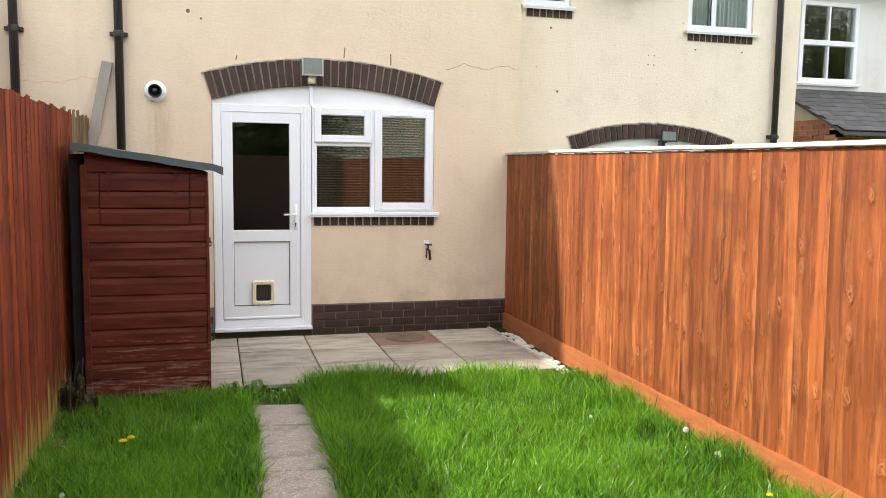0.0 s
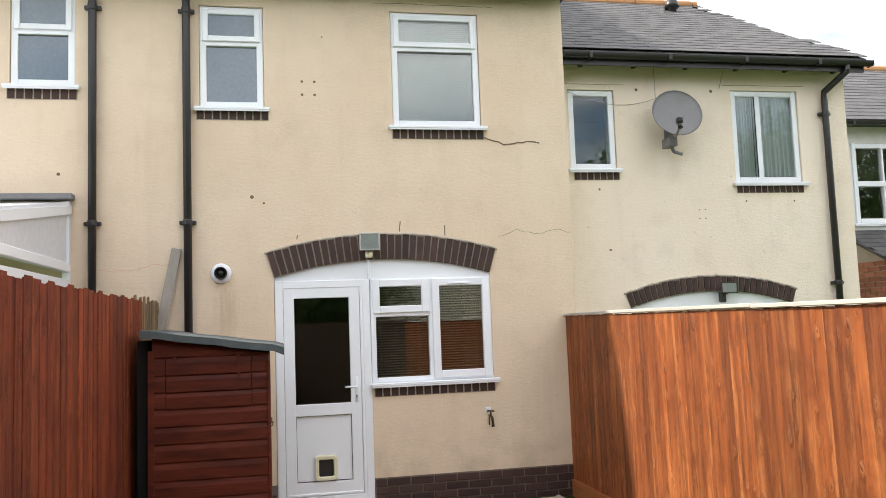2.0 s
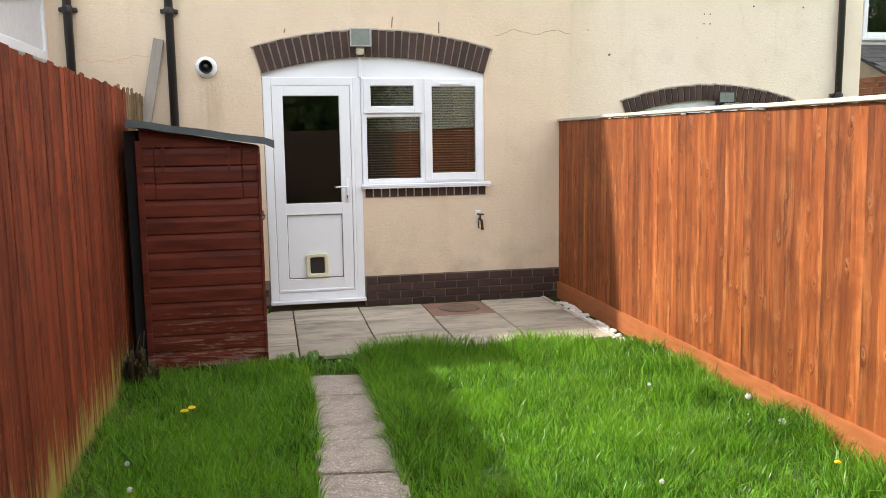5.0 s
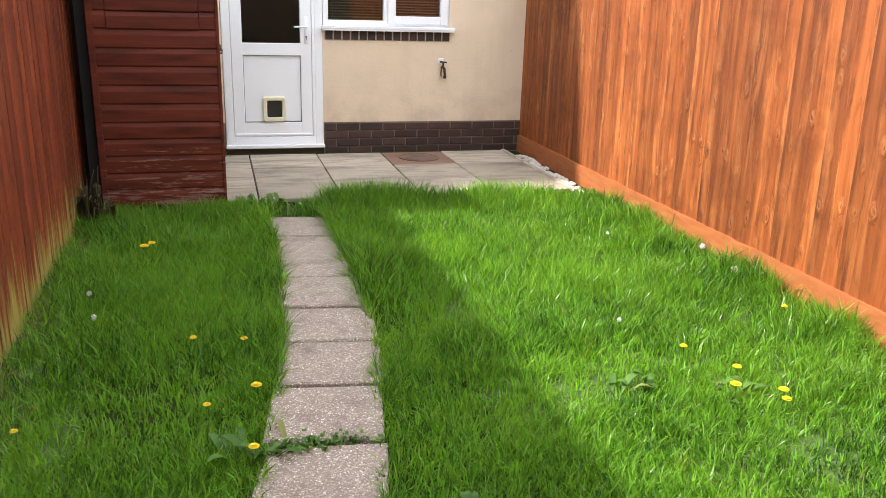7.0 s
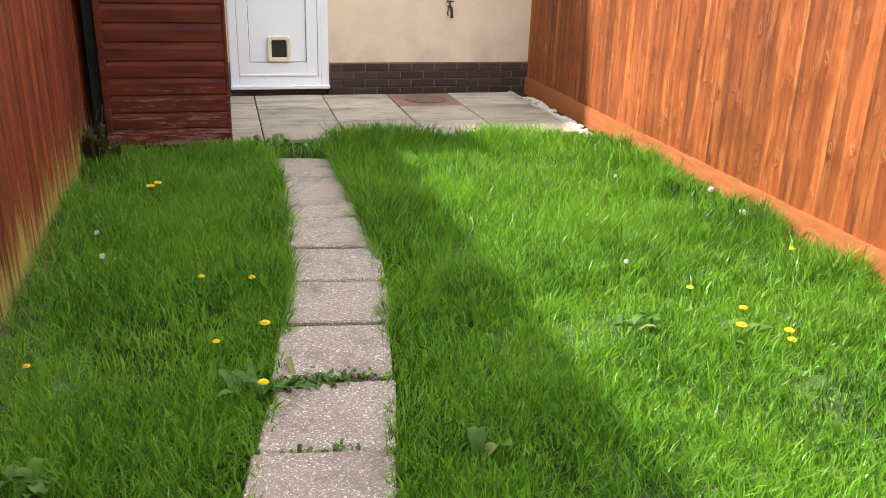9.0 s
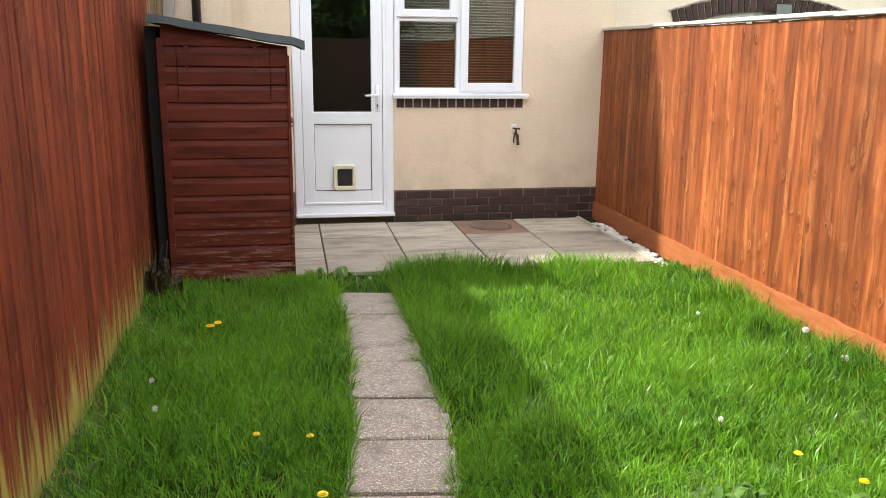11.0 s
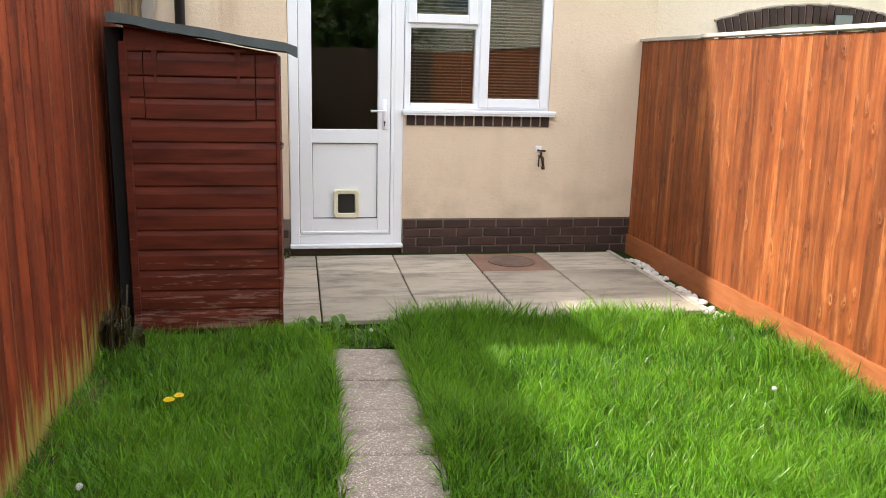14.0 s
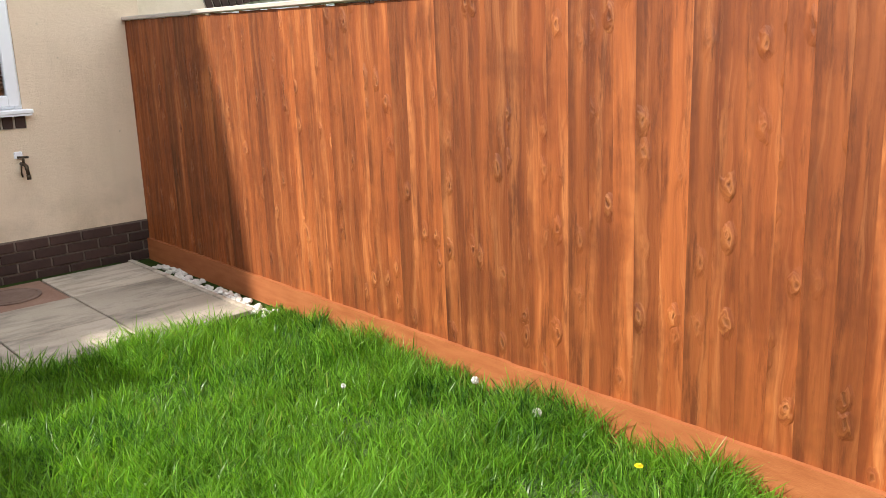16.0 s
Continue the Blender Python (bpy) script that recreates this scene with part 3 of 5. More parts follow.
upper_window("window_1", W1, 0.0, 4.47, "white plastic window with blue frosted panes and top light", True)
upper_window("window_2", W2, 0.0, 4.47, "white plastic window with a pale blind behind")
upper_window("window_3", W0, 0.0, 4.53, "white plastic window with blue frosted panes, open top light", True)
upper_window("window_4", W3, 0.37, 0, "narrow white plastic window with dark pane", sill_over=0.04)
upper_window("window_5", W4, 0.37, 0, "two-light white plastic window with net curtains behind", vertical=5.43)
brick_sill("brick_sill_1", -0.69, -0.02, 3.71, 3.80, 0.0)
brick_sill("brick_sill_2", 1.17, 2.10, 3.54, 3.64, 0.0)
brick_sill("brick_sill_3", -2.34, -1.74, 3.88, 3.98, 0.0)
brick_sill("brick_sill_4", 3.18, 3.70, 3.19, 3.28, 0.37)
brick_sill("brick_sill_5", 5.09, 5.93, 3.04, 3.13, 0.37)
brick_sill("brick_sill_6", 0.92, 2.11, 1.035, 1.125, 0.0)


def blind(name, x0, x1, z0, z1, y, gap, mat, label, tilt):
    """Slats on two cords under a head rail."""
    b = thing(name, ((x0 + x1) / 2, y, z1), label, "blind")
    s = Shape()
    s.box(x0, x1, y - 0.012, y + 0.012, z1 - 0.025, z1)
    part("head_rail", s, mat, b)
    s = Shape()
    s.box(x0, x1, -0.0115, 0.0115, -0.0006, 0.0006)
    me = s.mesh("slat", mat)
    for i in range(int((z1 - z0) / gap)):
        piece("slat", me, b, pose(0, y, z1 - 0.03 - gap * i, tilt, 0, 0))
    for x in (x0 + 0.08, x1 - 0.08):
        s = Shape()
        s.tube([(x, y - 0.014, z0), (x, y - 0.014, z1)], 0.0012, 4)
        part("cord", s, M_WHITEBLIND, b)


blind("venetian_blind", 0.93, 1.47, 1.20, 2.12, 0.14, 0.025, M_BLIND, "brown venetian blind with open slats", 25)
blind("venetian_blind", 1.53, 2.05, 1.20, 2.12, 0.14, 0.025, M_BLIND, "brown venetian blind with open slats", 25)
blind("venetian_blind", 1.22, 2.05, 3.70, 4.80, 0.14, 0.0215, M_WHITEBLIND, "pale closed venetian blind", 76)
s = Shape()
for x0, x1 in ((5.13, 5.41), (5.45, 5.90)):
    n = 36
    pts = [(x0 + (x1 - x0) * i / n, 0.475 + 0.010 * math.sin(i * 1.45) + 0.005 * math.sin(i * 0.6)) for i in range(n + 1)]
    s.solid([(x, y, 3.17) for x, y in pts] + [(x, y + 0.003, 3.17) for x, y in reversed(pts)],
            [(x, y, 4.2) for x, y in pts] + [(x, y + 0.003, 4.2) for x, y in reversed(pts)])
tagged(part("net_curtain", s, M_CURTAIN), "white gathered net curtains behind a window", "curtain")

# ---- back door ----
door = thing("door_1", (0.45, 0.0, 0.05), "white plastic half-glazed back door, shut, with cat flap", "door", kind="structure")
s = Shape()
bars(s, 0.004, 0.90, 0.075, 2.165, 0.075, 0.0, 0.075)
s.box(0.801, 0.828, 0.002, 0.074, 0.10, 2.14, 0.003)
part("frame", s, M_UPVC, door)
s = Shape()
s.box(0.0, 0.905, -0.05, 0.07, 0.045, 0.078, 0.006)
part("threshold", s, M_UPVC, door)
s = Shape()
x0, x1, z0, z1 = 0.082, 0.798, 0.15, 2.095
s.box(x0, x0 + 0.10, 0.006, 0.06, z0, z1, 0.005)
s.box(x1 - 0.10, x1, 0.006, 0.06, z0, z1, 0.005)
s.box(x0 + 0.09, x1 - 0.09, 0.007, 0.06, z1 - 0.10, z1 - 0.001, 0.005)
s.box(x0 + 0.09, x1 - 0.09, 0.007, 0.06, z0 + 0.001, z0 + 0.13, 0.005)
s.box(x0 + 0.09, x1 - 0.09, 0.007, 0.06, 0.89, 1.00, 0.005)
s.box(x0 + 0.015, x1 - 0.015, -0.006, 0.02, 0.16, 0.18, 0.004)
part("leaf", s, M_UPVC, door)
s = Shape()
s.box(x0 + 0.09, x1 - 0.09, 0.028, 0.05, 0.27, 0.90)
part("panel", s, M_UPVC, door)
s = Shape()
bars(s, x0 + 0.098, x1 - 0.098, 0.282, 0.892, 0.006, 0.020, 0.03, 0.0)
part("gasket", s, M_BLACK, door, label="black rubber seal round the lower panel")
pane(door, x0 + 0.095, x1 - 0.095, 1.0, 2.0, 0.03)
s = Shape()
s.box(0.735, 0.768, -0.006, 0.006, 1.0, 1.24, 0.005)
s.tube([(0.751, -0.004, 1.15), (0.751, -0.045, 1.15), (0.74, -0.05, 1.15), (0.64, -0.05, 1.146)], 0.009, 8)
part("handle", s, M_UPVC, door, True, "white lever handle")
s = Shape()
s.lathe([(0.008, 0), (0.008, 0.006)], (0.751, -0.004, 1.06), (0, -1, 0), 12)
s.box(0.748, 0.754, -0.009, -0.003, 1.03, 1.06)
part("keyhole", s, M_BLACK, door)


def rounded(x0, x1, z0, z1, rad):
    """A rectangle's outline with rounded corners."""
    pts = []
    for cx, cz, a0 in ((x1 - rad, z1 - rad, 0), (x0 + rad, z1 - rad, 90), (x0 + rad, z0 + rad, 180), (x1 - rad, z0 + rad, 270)):
        pts += [(cx + rad * math.cos(radians(a0 + k * 22.5)), cz + rad * math.sin(radians(a0 + k * 22.5))) for k in range(5)]
    return pts


flap = Shape()
rings = [[flap.bm.verts.new((x, y, z)) for x, z in rounded(0.345 + g, 0.555 - g, 0.29 + g, 0.52 - g, rad)]
         for g, y, rad in ((0.0, 0.03, 0.03), (0.0, 0.0, 0.03), (0.008, -0.010, 0.026), (0.030, -0.008, 0.016), (0.036, -0.002, 0.014), (0.040, 0.026, 0.012))]
for ra, rb_ in zip(rings, rings[1:]):
    for k in range(20):
        flap.bm.faces.new((ra[k], ra[(k + 1) % 20], rb_[(k + 1) % 20], rb_[k]))
part("cat_flap", flap, M_FLAP, door, label="aged cream plastic cat flap surround")
s = Shape()
s.box(0.383, 0.517, 0.012, 0.02, 0.328, 0.482)
part("flap_panel", s, M_BLACK, door, label="dark smoked flap")

# ---- kitchen window ----
kw = thing("window_6", (1.5, 0.0, 1.15), "white plastic kitchen window with three lights", "window", kind="structure")
s = Shape()
bars(s, 0.905, 2.10, 1.165, 2.165, 0.05, 0.004, 0.075)
s.box(1.47, 1.53, 0.006, 0.074, 1.2, 2.13, 0.005)
s.box(0.94, 1.49, 0.006, 0.074, 1.795, 1.845, 0.005)
part("frame", s, M_UPVC, kw)
s = Shape()
bars(s, 0.925, 1.475, 1.83, 2.155, 0.07, -0.018, 0.04, 0.006)
part("top_light", s, M_UPVC, kw)
s = Shape()
bars(s, 1.505, 2.085, 1.185, 2.155, 0.075, -0.018, 0.04, 0.006)
part("casement", s, M_UPVC, kw)
s = Shape()
s.box(1.66, 1.87, -0.032, -0.012, 2.095, 2.115, 0.004)
part("trickle_vent", s, M_UPVC, kw)
pane(kw, 0.99, 1.41, 1.895, 2.09, 0.012)
pane(kw, 0.95, 1.475, 1.21, 1.80, 0.035)
pane(kw, 1.575, 2.015, 1.255, 2.085, 0.012)
sill(kw, 0.885, 2.15, 1.165, 0.0)

# ---- segmental arch ----


def arch(name, cx, half, spring, rise, y, depth_ring=0.24, n=31, label="segmental arch of dark brown bricks on edge"):
    r = (half * half + rise * rise) / (2 * rise)
    cz = spring + rise - r
    a = math.asin(half / r)
    steps = 24
    ob_s = Shape()
    inner = [(cx + (r + 0.004) * math.sin(-a + 2 * a * i / steps), cz + (r + 0.004) * math.cos(-a + 2 * a * i / steps)) for i in range(steps + 1)]
    outer = [(cx + (r + depth_ring - 0.004) * math.sin(-a + 2 * a * i / steps), cz + (r + depth_ring - 0.004) * math.cos(-a + 2 * a * i / steps)) for i in range(steps + 1)]
    for i in range(steps):
        ob_s.prism([inner[i], inner[i + 1], outer[i + 1], outer[i]], y - 0.006, y + 0.11)
    ob = tagged(part(name, ob_s, M_MORTAR), label, "arch", kind="structure")
    t = (r + depth_ring / 2) * 2 * a / n
    me = []
    for k in range(3):
        b = Shape()
        lo, hi = t * r / (r + depth_ring / 2) / 2 - 0.007, t * (r + depth_ring) / (r + depth_ring / 2) / 2 - 0.008
        b.prism([(-lo, 0.0), (lo, 0.0), (hi, depth_ring - 0.006 * k), (-hi, depth_ring - 0.006 * k)], -0.022, 0.02)
        me.append(b.mesh("brick", M_BRICK))
    for i in range(n):
        g = -a + 2 * a * (i + 0.5) / n
        m = pose(cx + r * math.sin(g), y + random.uniform(-0.003, 0.003), cz + r * math.cos(g), 0, math.degrees(g), 0)
        piece("brick", me[i % 3], ob, m)
    # a white board fills the arch's head
    p = Shape()
    seg = [(cx + (r + 0.02) * math.sin(-a + 2 * a * i / steps), cz + (r + 0.02) * math.cos(-a + 2 * a * i / steps)) for i in range(steps + 1)]
    p.prism([(cx - half, spring - 0.035), (cx + half, spring - 0.035)] + seg[::-1], y + 0.02, y + 0.05)
    tagged(part(name + "_infill", p, M_UPVC), "white plastic board filling the head of an arch", "infill panel", kind="structure")
    # weathered mortar bed along the back of the arch
    q = Shape()
    crest = []
    for i in range(60):
        g = -a - 0.004 + (2 * a + 0.008) * i / 59
        rr = r + depth_ring + 0.004 + random.uniform(-0.004, 0.006)
        crest.append((cx + rr * math.sin(g), y - 0.006, cz + rr * math.cos(g)))
    q.tube(crest, 0.013, 6)
    tagged(part(name + "_edge", q, M_MORTAR), "rough mortar edge over an arch", "mortar edge", kind="structure")


arch("arch_1", 1.05, 1.05, 2.20, 0.155, 0.0)
arch("arch_2", 4.71, 0.97, 1.80, 0.16, 0.37, 0.16, 29)
s = Shape()
s.box(0.885, 0.915, -0.012, 0.03, 2.165, 2.37, 0.003)
tagged(part("trim_mullion", s, M_UPVC), "white plastic cover strip over the frame joint", "trim", kind="structure")

# ---- plinth bricks ----
b = Shape()
b.box(-0.106, 0.106, -0.008, 0.05, 0.0, 0.064, 0.004)
full_me = b.mesh("brick", M_BRICK)
b = Shape()
b.box(-0.05, 0.05, -0.012, 0.05, 0.0, 0.065, 0.004)
half_me = b.mesh("brick", M_BRICK)
for row in range(4):
    z = -0.022 + 0.075 * row
    x = 0.915
    if row % 2:
        piece("brick", half_me, plinth, pose(x + 0.05, 0, z))
        x += 0.11
    while x + 0.215 < 2.93:
        piece("brick", full_me, plinth, pose(x + 0.1075, random.uniform(-0.002, 0.002), z, 0, random.uniform(-0.3, 0.3), 0))
        x += 0.225
    if 2.97 - x > 0.03:
        c = Shape()
        c.box(x + 0.002, 2.97, -0.008, 0.05, z, z + 0.064, 0.004)
        part("brick", c, M_BRICK, plinth)
    x = -0.01
    while x > -1.4:
        piece("brick", full_me, plinth, pose(x - 0.1075 - (0.11 if row % 2 else 0), 0, z))
        x -= 0.225

# ---- eaves and roofs ----


def gutter(name, x0, x1, y, z, label):
    s = Shape()
    pts = [(-0.055 * math.cos(k * math.pi / 10), -0.055 * math.sin(k * math.pi / 10)) for k in range(11)]
    ring = pts + [(p[0] * 0.92, p[1] * 0.92) for p in reversed(pts)]
    s.solid([(x0, y + a, z + b) for a, b in ring], [(x1, y + a, z + b) for a, b in ring])
    for x in np.arange(x0 + 0.3, x1, 0.9):
        s.box(x - 0.02, x + 0.02, y - 0.06, y + 0.06, z - 0.062, z + 0.004, 0.004)
    for x in (x0, x1):
        s.box(x - 0.004, x + 0.004, y - 0.056, y + 0.056, z - 0.057, z + 0.006, 0.002)
    return tagged(part(name, s, M_BLACK), label, "gutter", kind="structure")


s = Shape()
s.box(-9, 3.04, -0.26, -0.235, 5.0, 5.16)
s.box(-9, 3.04, -0.235, 0.3, 5.062, 5.085)
tagged(part("fascia_1", s, M_BLACK), "black painted fascia and soffit", "fascia", kind="structure")
gutter("gutter_1", -9, 3.06, -0.30, 5.13, "black plastic half-round gutter")
s = Shape()
s.box(2.99, 6.62, 0.10, 0.125, 4.38, 4.50)
s.box(2.99, 6.62, 0.125, 0.65, 4.472, 4.49)
for x in np.arange(3.3, 6.5, 0.62):
    s.box(x - 0.02, x + 0.02, 0.125, 0.36, 4.435, 4.47)
tagged(part("fascia_2", s, M_BLACK), "black painted fascia with rafter feet", "fascia", kind="structure")
gutter("gutter_2", 3.0, 6.68, 0.06, 4.49, "black plastic half-round gutter")


def roof(name, x0, x1, xr, y0, z0, yr, zr, course, mat_label, wide=0.28):
    """A slated slope from the eave up to the ridge; xr is the ridge's far end."""
    s = Shape()
    s.solid([(x0, y0, z0 - 0.06), (x1, y0, z0 - 0.06), (xr, yr, zr - 0.06), (x0, yr, zr - 0.06)],
            [(x0, y0, z0 - 0.01), (x1, y0, z0 - 0.01), (xr, yr, zr - 0.01), (x0, yr, zr - 0.01)])
    s.solid([(x0, yr, zr - 0.06), (xr, yr, zr - 0.06), (x1, 2 * yr - y0, z0 - 0.06), (x0, 2 * yr - y0, z0 - 0.06)],
            [(x0, yr, zr - 0.01), (xr, yr, zr - 0.01), (x1, 2 * yr - y0, z0 - 0.01), (x0, 2 * yr - y0, z0 - 0.01)])
    ob = tagged(part(name, s, M_SLATE), mat_label, "roof", kind="structure")
    length = math.hypot(yr - y0, zr - z0)
    ang = math.degrees(math.atan2(zr - z0, yr - y0))
    rows = int(length / course)
    b = Shape()
    b.box(-wide / 2 + 0.003, wide / 2 - 0.003, 0.0, course * 1.25, 0.0, 0.008, 0.002)
    me = b.mesh("slate", M_SLATE)
    for r in range(rows):
        f = (r + 0.0) / rows
        y, z = y0 + (yr - y0) * f, z0 + (zr - z0) * f
        end = x1 + (xr - x1) * (f + 0.5 / rows)
        x = x0 + (0.5 if r % 2 else 1.0) * wide / 2
        while x + wide / 2 < end + 0.06:
            piece("slate", me, ob, pose(x, y - 0.015, z + 0.008, ang - 1.8, 0, random.uniform(-0.6, 0.6)))
            x += wide
    return ob


roof("roof_2", 2.99, 6.62, 6.22, 0.05, 4.53, 3.0, 6.28, 0.155, "weathered grey slate roof of the next house")
s = Shape()
x = 2.99
while x < 6.15:
    s.tube([(x, 3.0, 6.27), (min(x + 0.44, 6.22), 3.0, 6.275)], 0.085, 12)
    x += 0.45
tagged(part("ridge_tiles", s, M_RIDGE), "terracotta ridge tiles", "ridge", kind="structure")
s = Shape()
s.solid([(-9, -0.3, 5.15), (3.05, -0.3, 5.15), (3.05, 4, 7.9), (-9, 4, 7.9)], [(-9, -0.3, 5.19), (3.05, -0.3, 5.19), (3.05, 4, 7.94), (-9, 4, 7.94)])
s.solid([(-9, 4, 7.9), (3.05, 4, 7.9), (3.05, 8.3, 5.15), (-9, 8.3, 5.15)], [(-9, 4, 7.94), (3.05, 4, 7.94), (3.05, 8.3, 5.19), (-9, 8.3, 5.19)])
tagged(part("roof_1", s, M_SLATE), "grey slate roof of the house", "roof", kind="structure")

flue = thing("flue_pipe", (5.55, 2.45, 5.95), "black flue pipe with grey flashing on the slates", "flue")
s = Shape()
s.tube([(5.55, 2.45, 5.85), (5.55, 2.45, 6.95)], 0.06, 14)
s.lathe([(0.1, 0), (0.1, 0.04), (0.075, 0.1), (0.06, 0.12)], (5.55, 2.45, 6.02), (0, 0, 1), 16)
part("pipe", s, M_BLACK, flue, True)
s = Shape()
s.box(5.25, 5.85, 2.15, 2.72, 5.955, 5.965, turn=Euler((math.atan2(1.75, 2.95), 0, 0)).to_matrix())
part("flashing", s, M_METAL, flue, label="grey lead flashing")

# third house beyond
W7 = (8.66, 9.74, 2.98, 4.22)
wall("wall_north_far", M_WHITEWALL, 8.3, 15.0, 2.2, 4.48, 3.0, 3.25, [W7], "white painted wall of the far house")
far_win = thing("window_7", (9.2, 3.0, 2.98), "white four-pane window of the far house", "window", kind="structure")
s = Shape()
bars(s, 8.665, 9.735, 2.985, 4.215, 0.07, 2.98, 3.08)
s.box(8.7, 9.7, 2.975, 3.08, 3.55, 3.63, 0.005)
s.box(9.18, 9.21, 2.985, 3.07, 3.02, 4.18, 0.003)
part("frame", s, M_UPVC, far_win)
sill(far_win, 8.6, 9.8, 2.98, 3.0)
pane(far_win, 8.73, 9.67, 3.05, 3.56, 3.03)
pane(far_win, 8.73, 9.67, 3.62, 4.15, 3.03)
# far room: added box, indoor shade painted by its dark plaster
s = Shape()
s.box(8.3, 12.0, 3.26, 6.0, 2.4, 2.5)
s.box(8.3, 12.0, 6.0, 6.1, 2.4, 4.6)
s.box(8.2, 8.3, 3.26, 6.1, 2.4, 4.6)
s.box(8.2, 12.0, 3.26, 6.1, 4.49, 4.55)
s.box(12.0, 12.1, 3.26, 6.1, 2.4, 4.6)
tagged(part("room_far", s, M_ROOM), "plain room of the far house, its dimness put into the colour", "room", kind="structure")
roof("roof_3", 8.2, 14.0, 14.0, 2.75, 4.52, 5.6, 6.25, 0.19, "grey slate roof of the far house", 0.4)
s = Shape()
s.tube([(8.2, 5.6, 6.25), (14, 5.6, 6.25)], 0.09, 12)
tagged(part("ridge_tiles_far", s, M_RIDGE), "terracotta ridge tiles of the far house", "ridge", kind="structure")
gutter("gutter_3", 8.2, 14.0, 2.72, 4.5, "black plastic gutter of the far house")
roof("roof_4", 8.35, 14.0, 14.0, 1.6, 2.18, 3.0, 2.86, 0.17, "dark slate lean-to roof", 0.3)
lean = Shape()
lean.box(8.4, 14.0, 1.8, 2.0, 0.0, 2.2)
lean.solid([(8.4, 1.8, 2.1), (8.6, 1.8, 2.1), (8.6, 3.0, 2.1), (8.4, 3.0, 2.1)], [(8.4, 1.8, 2.2), (8.6, 1.8, 2.2), (8.6, 3.0, 2.8), (8.4, 3.0, 2.8)])
lean.box(8.4, 8.6, 2.0, 3.2, 0.0, 2.1)
lean_ob = tagged(part("wall_lean_to", lean, M_MORTAR), "red brick lean-to wall", "wall", kind="structure")
b = Shape()
b.box(-0.1075, 0.1075, -0.01, 0.03, 0.0, 0.065)
rb = b.mesh("brick", M_REDBRICK)
for row in range(14):
    for k in range(5):
        piece("brick", rb, lean_ob, pose(8.4, 1.92 + 0.225 * k + (0.11 if row % 2 else 0), 1.32 + 0.075 * row, 0, 0, -90))
        piece("brick", rb, lean_ob, pose(8.52 + 0.225 * k + (0.11 if row % 2 else 0), 1.795, 1.22 + 0.068 * row))

# ---- downpipes ----


def downpipe(x, y, ztop, zbot, gy, gz, label, lean_x=0.0):
    d = thing("downpipe", (x, y, zbot), label, "downpipe")
    s = Shape()
    s.tube([(x + lean_x, gy, gz), (x + lean_x, gy, gz - 0.08), (x, y, ztop), (x, y, ztop - 0.1), (x, y, zbot)], 0.037, 12)
    part("pipe", s, M_BLACK, d, True)
    for z in (2.70, 4.72) if ztop > 4.7 else (1.98, 3.92):
        s = Shape()
        s.lathe([(0.042, 0), (0.044, 0.01), (0.044, 0.045), (0.042, 0.055)], (x, y, z), (0, 0, 1), 14)
        s.box(x - 0.075, x + 0.075, y + 0.005, y + 0.05, z + 0.008, z + 0.045, 0.006)
        part("bracket", s, M_BLACK, d)


downpipe(-1.60, -0.055, 4.95, 0.2, -0.26, 5.10, "black plastic downpipe on the cream wall")
downpipe(-0.77, -0.055, 4.88, 0.2, -0.28, 5.10, "black plastic downpipe on the cream wall")
downpipe(6.24, 0.31, 4.20, 0.1, 0.06, 4.46, "black plastic downpipe on the next house", 0.13)

# ---- things on the walls ----
vent = thing("boiler_flue", (-0.48, 0.0, 2.25), "round white plastic flue outlet with dark mouth", "flue")
s = Shape()
s.lathe([(0.095, 0.0), (0.095, 0.012), (0.075, 0.03), (0.06, 0.03)], (-0.48, 0.0, 2.25), (0, -1, 0), 32)
part("collar", s, M_UPVC, vent, True)
s = Shape()
s.lathe([(0.058, 0.02), (0.058, 0.09), (0.05, 0.09), (0.048, 0.05), (0.001, 0.05)], (-0.48, 0.0, 2.25), (0, -1, 0), 28)
s.lathe([(0.022, 0.05), (0.022, 0.085)], (-0.48, 0.0, 2.25), (0, -1, 0), 16)
part("mouth", s, M_BLACK, vent, True)


def floodlight(x, y, z, tone, label, h=0.08, sensor=True):
    """A halogen floodlight with a glazed front, over its sensor or on a stalk."""
    f = thing("floodlight", (x, y, z), label, "lamp")
    s = Shape()
    s.solid([(x - 0.05, y - 0.03, z - h * 0.5), (x + 0.05, y - 0.03, z - h * 0.5), (x + 0.05, y - 0.03, z + h * 0.6), (x - 0.05, y - 0.03, z + h * 0.6)],
            [(x - 0.095, y - 0.11, z - h), (x + 0.095, y - 0.11, z - h), (x + 0.095, y - 0.10, z + h), (x - 0.095, y - 0.10, z + h)])
    s.box(x - 0.012, x + 0.012, y - 0.05, y, z - h - 0.015, z - 0.02)
    part("body", s, tone, f)
    s = Shape()
    bars(s, x - 0.098, x + 0.098, z - h - 0.005, z + h + 0.005, 0.014, y - 0.122, y - 0.108, 0.003)
    part("bezel", s, tone, f)
    s = Shape()
    s.box(x - 0.086, x + 0.086, y - 0.116, y - 0.112, z - h + 0.008, z + h - 0.008)
    part("glass", s, M_LENS, f, label="dull grey glass")
    s = Shape()
    if sensor:
        s.box(x - 0.035, x + 0.035, y - 0.075, y, z - 0.15, z - 0.085, 0.012)
        s.tube([(x, y - 0.05, z - 0.115), (x, y - 0.09, z - 0.13)], [0.026, 0.02], 14)
        part("sensor", s, M_FLAP, f, label="cream motion sensor")
    else:
        s.box(x - 0.075, x - 0.015, y - 0.07, y, z - h - 0.10, z - h + 0.01, 0.01)
        part("bracket", s, tone, f)


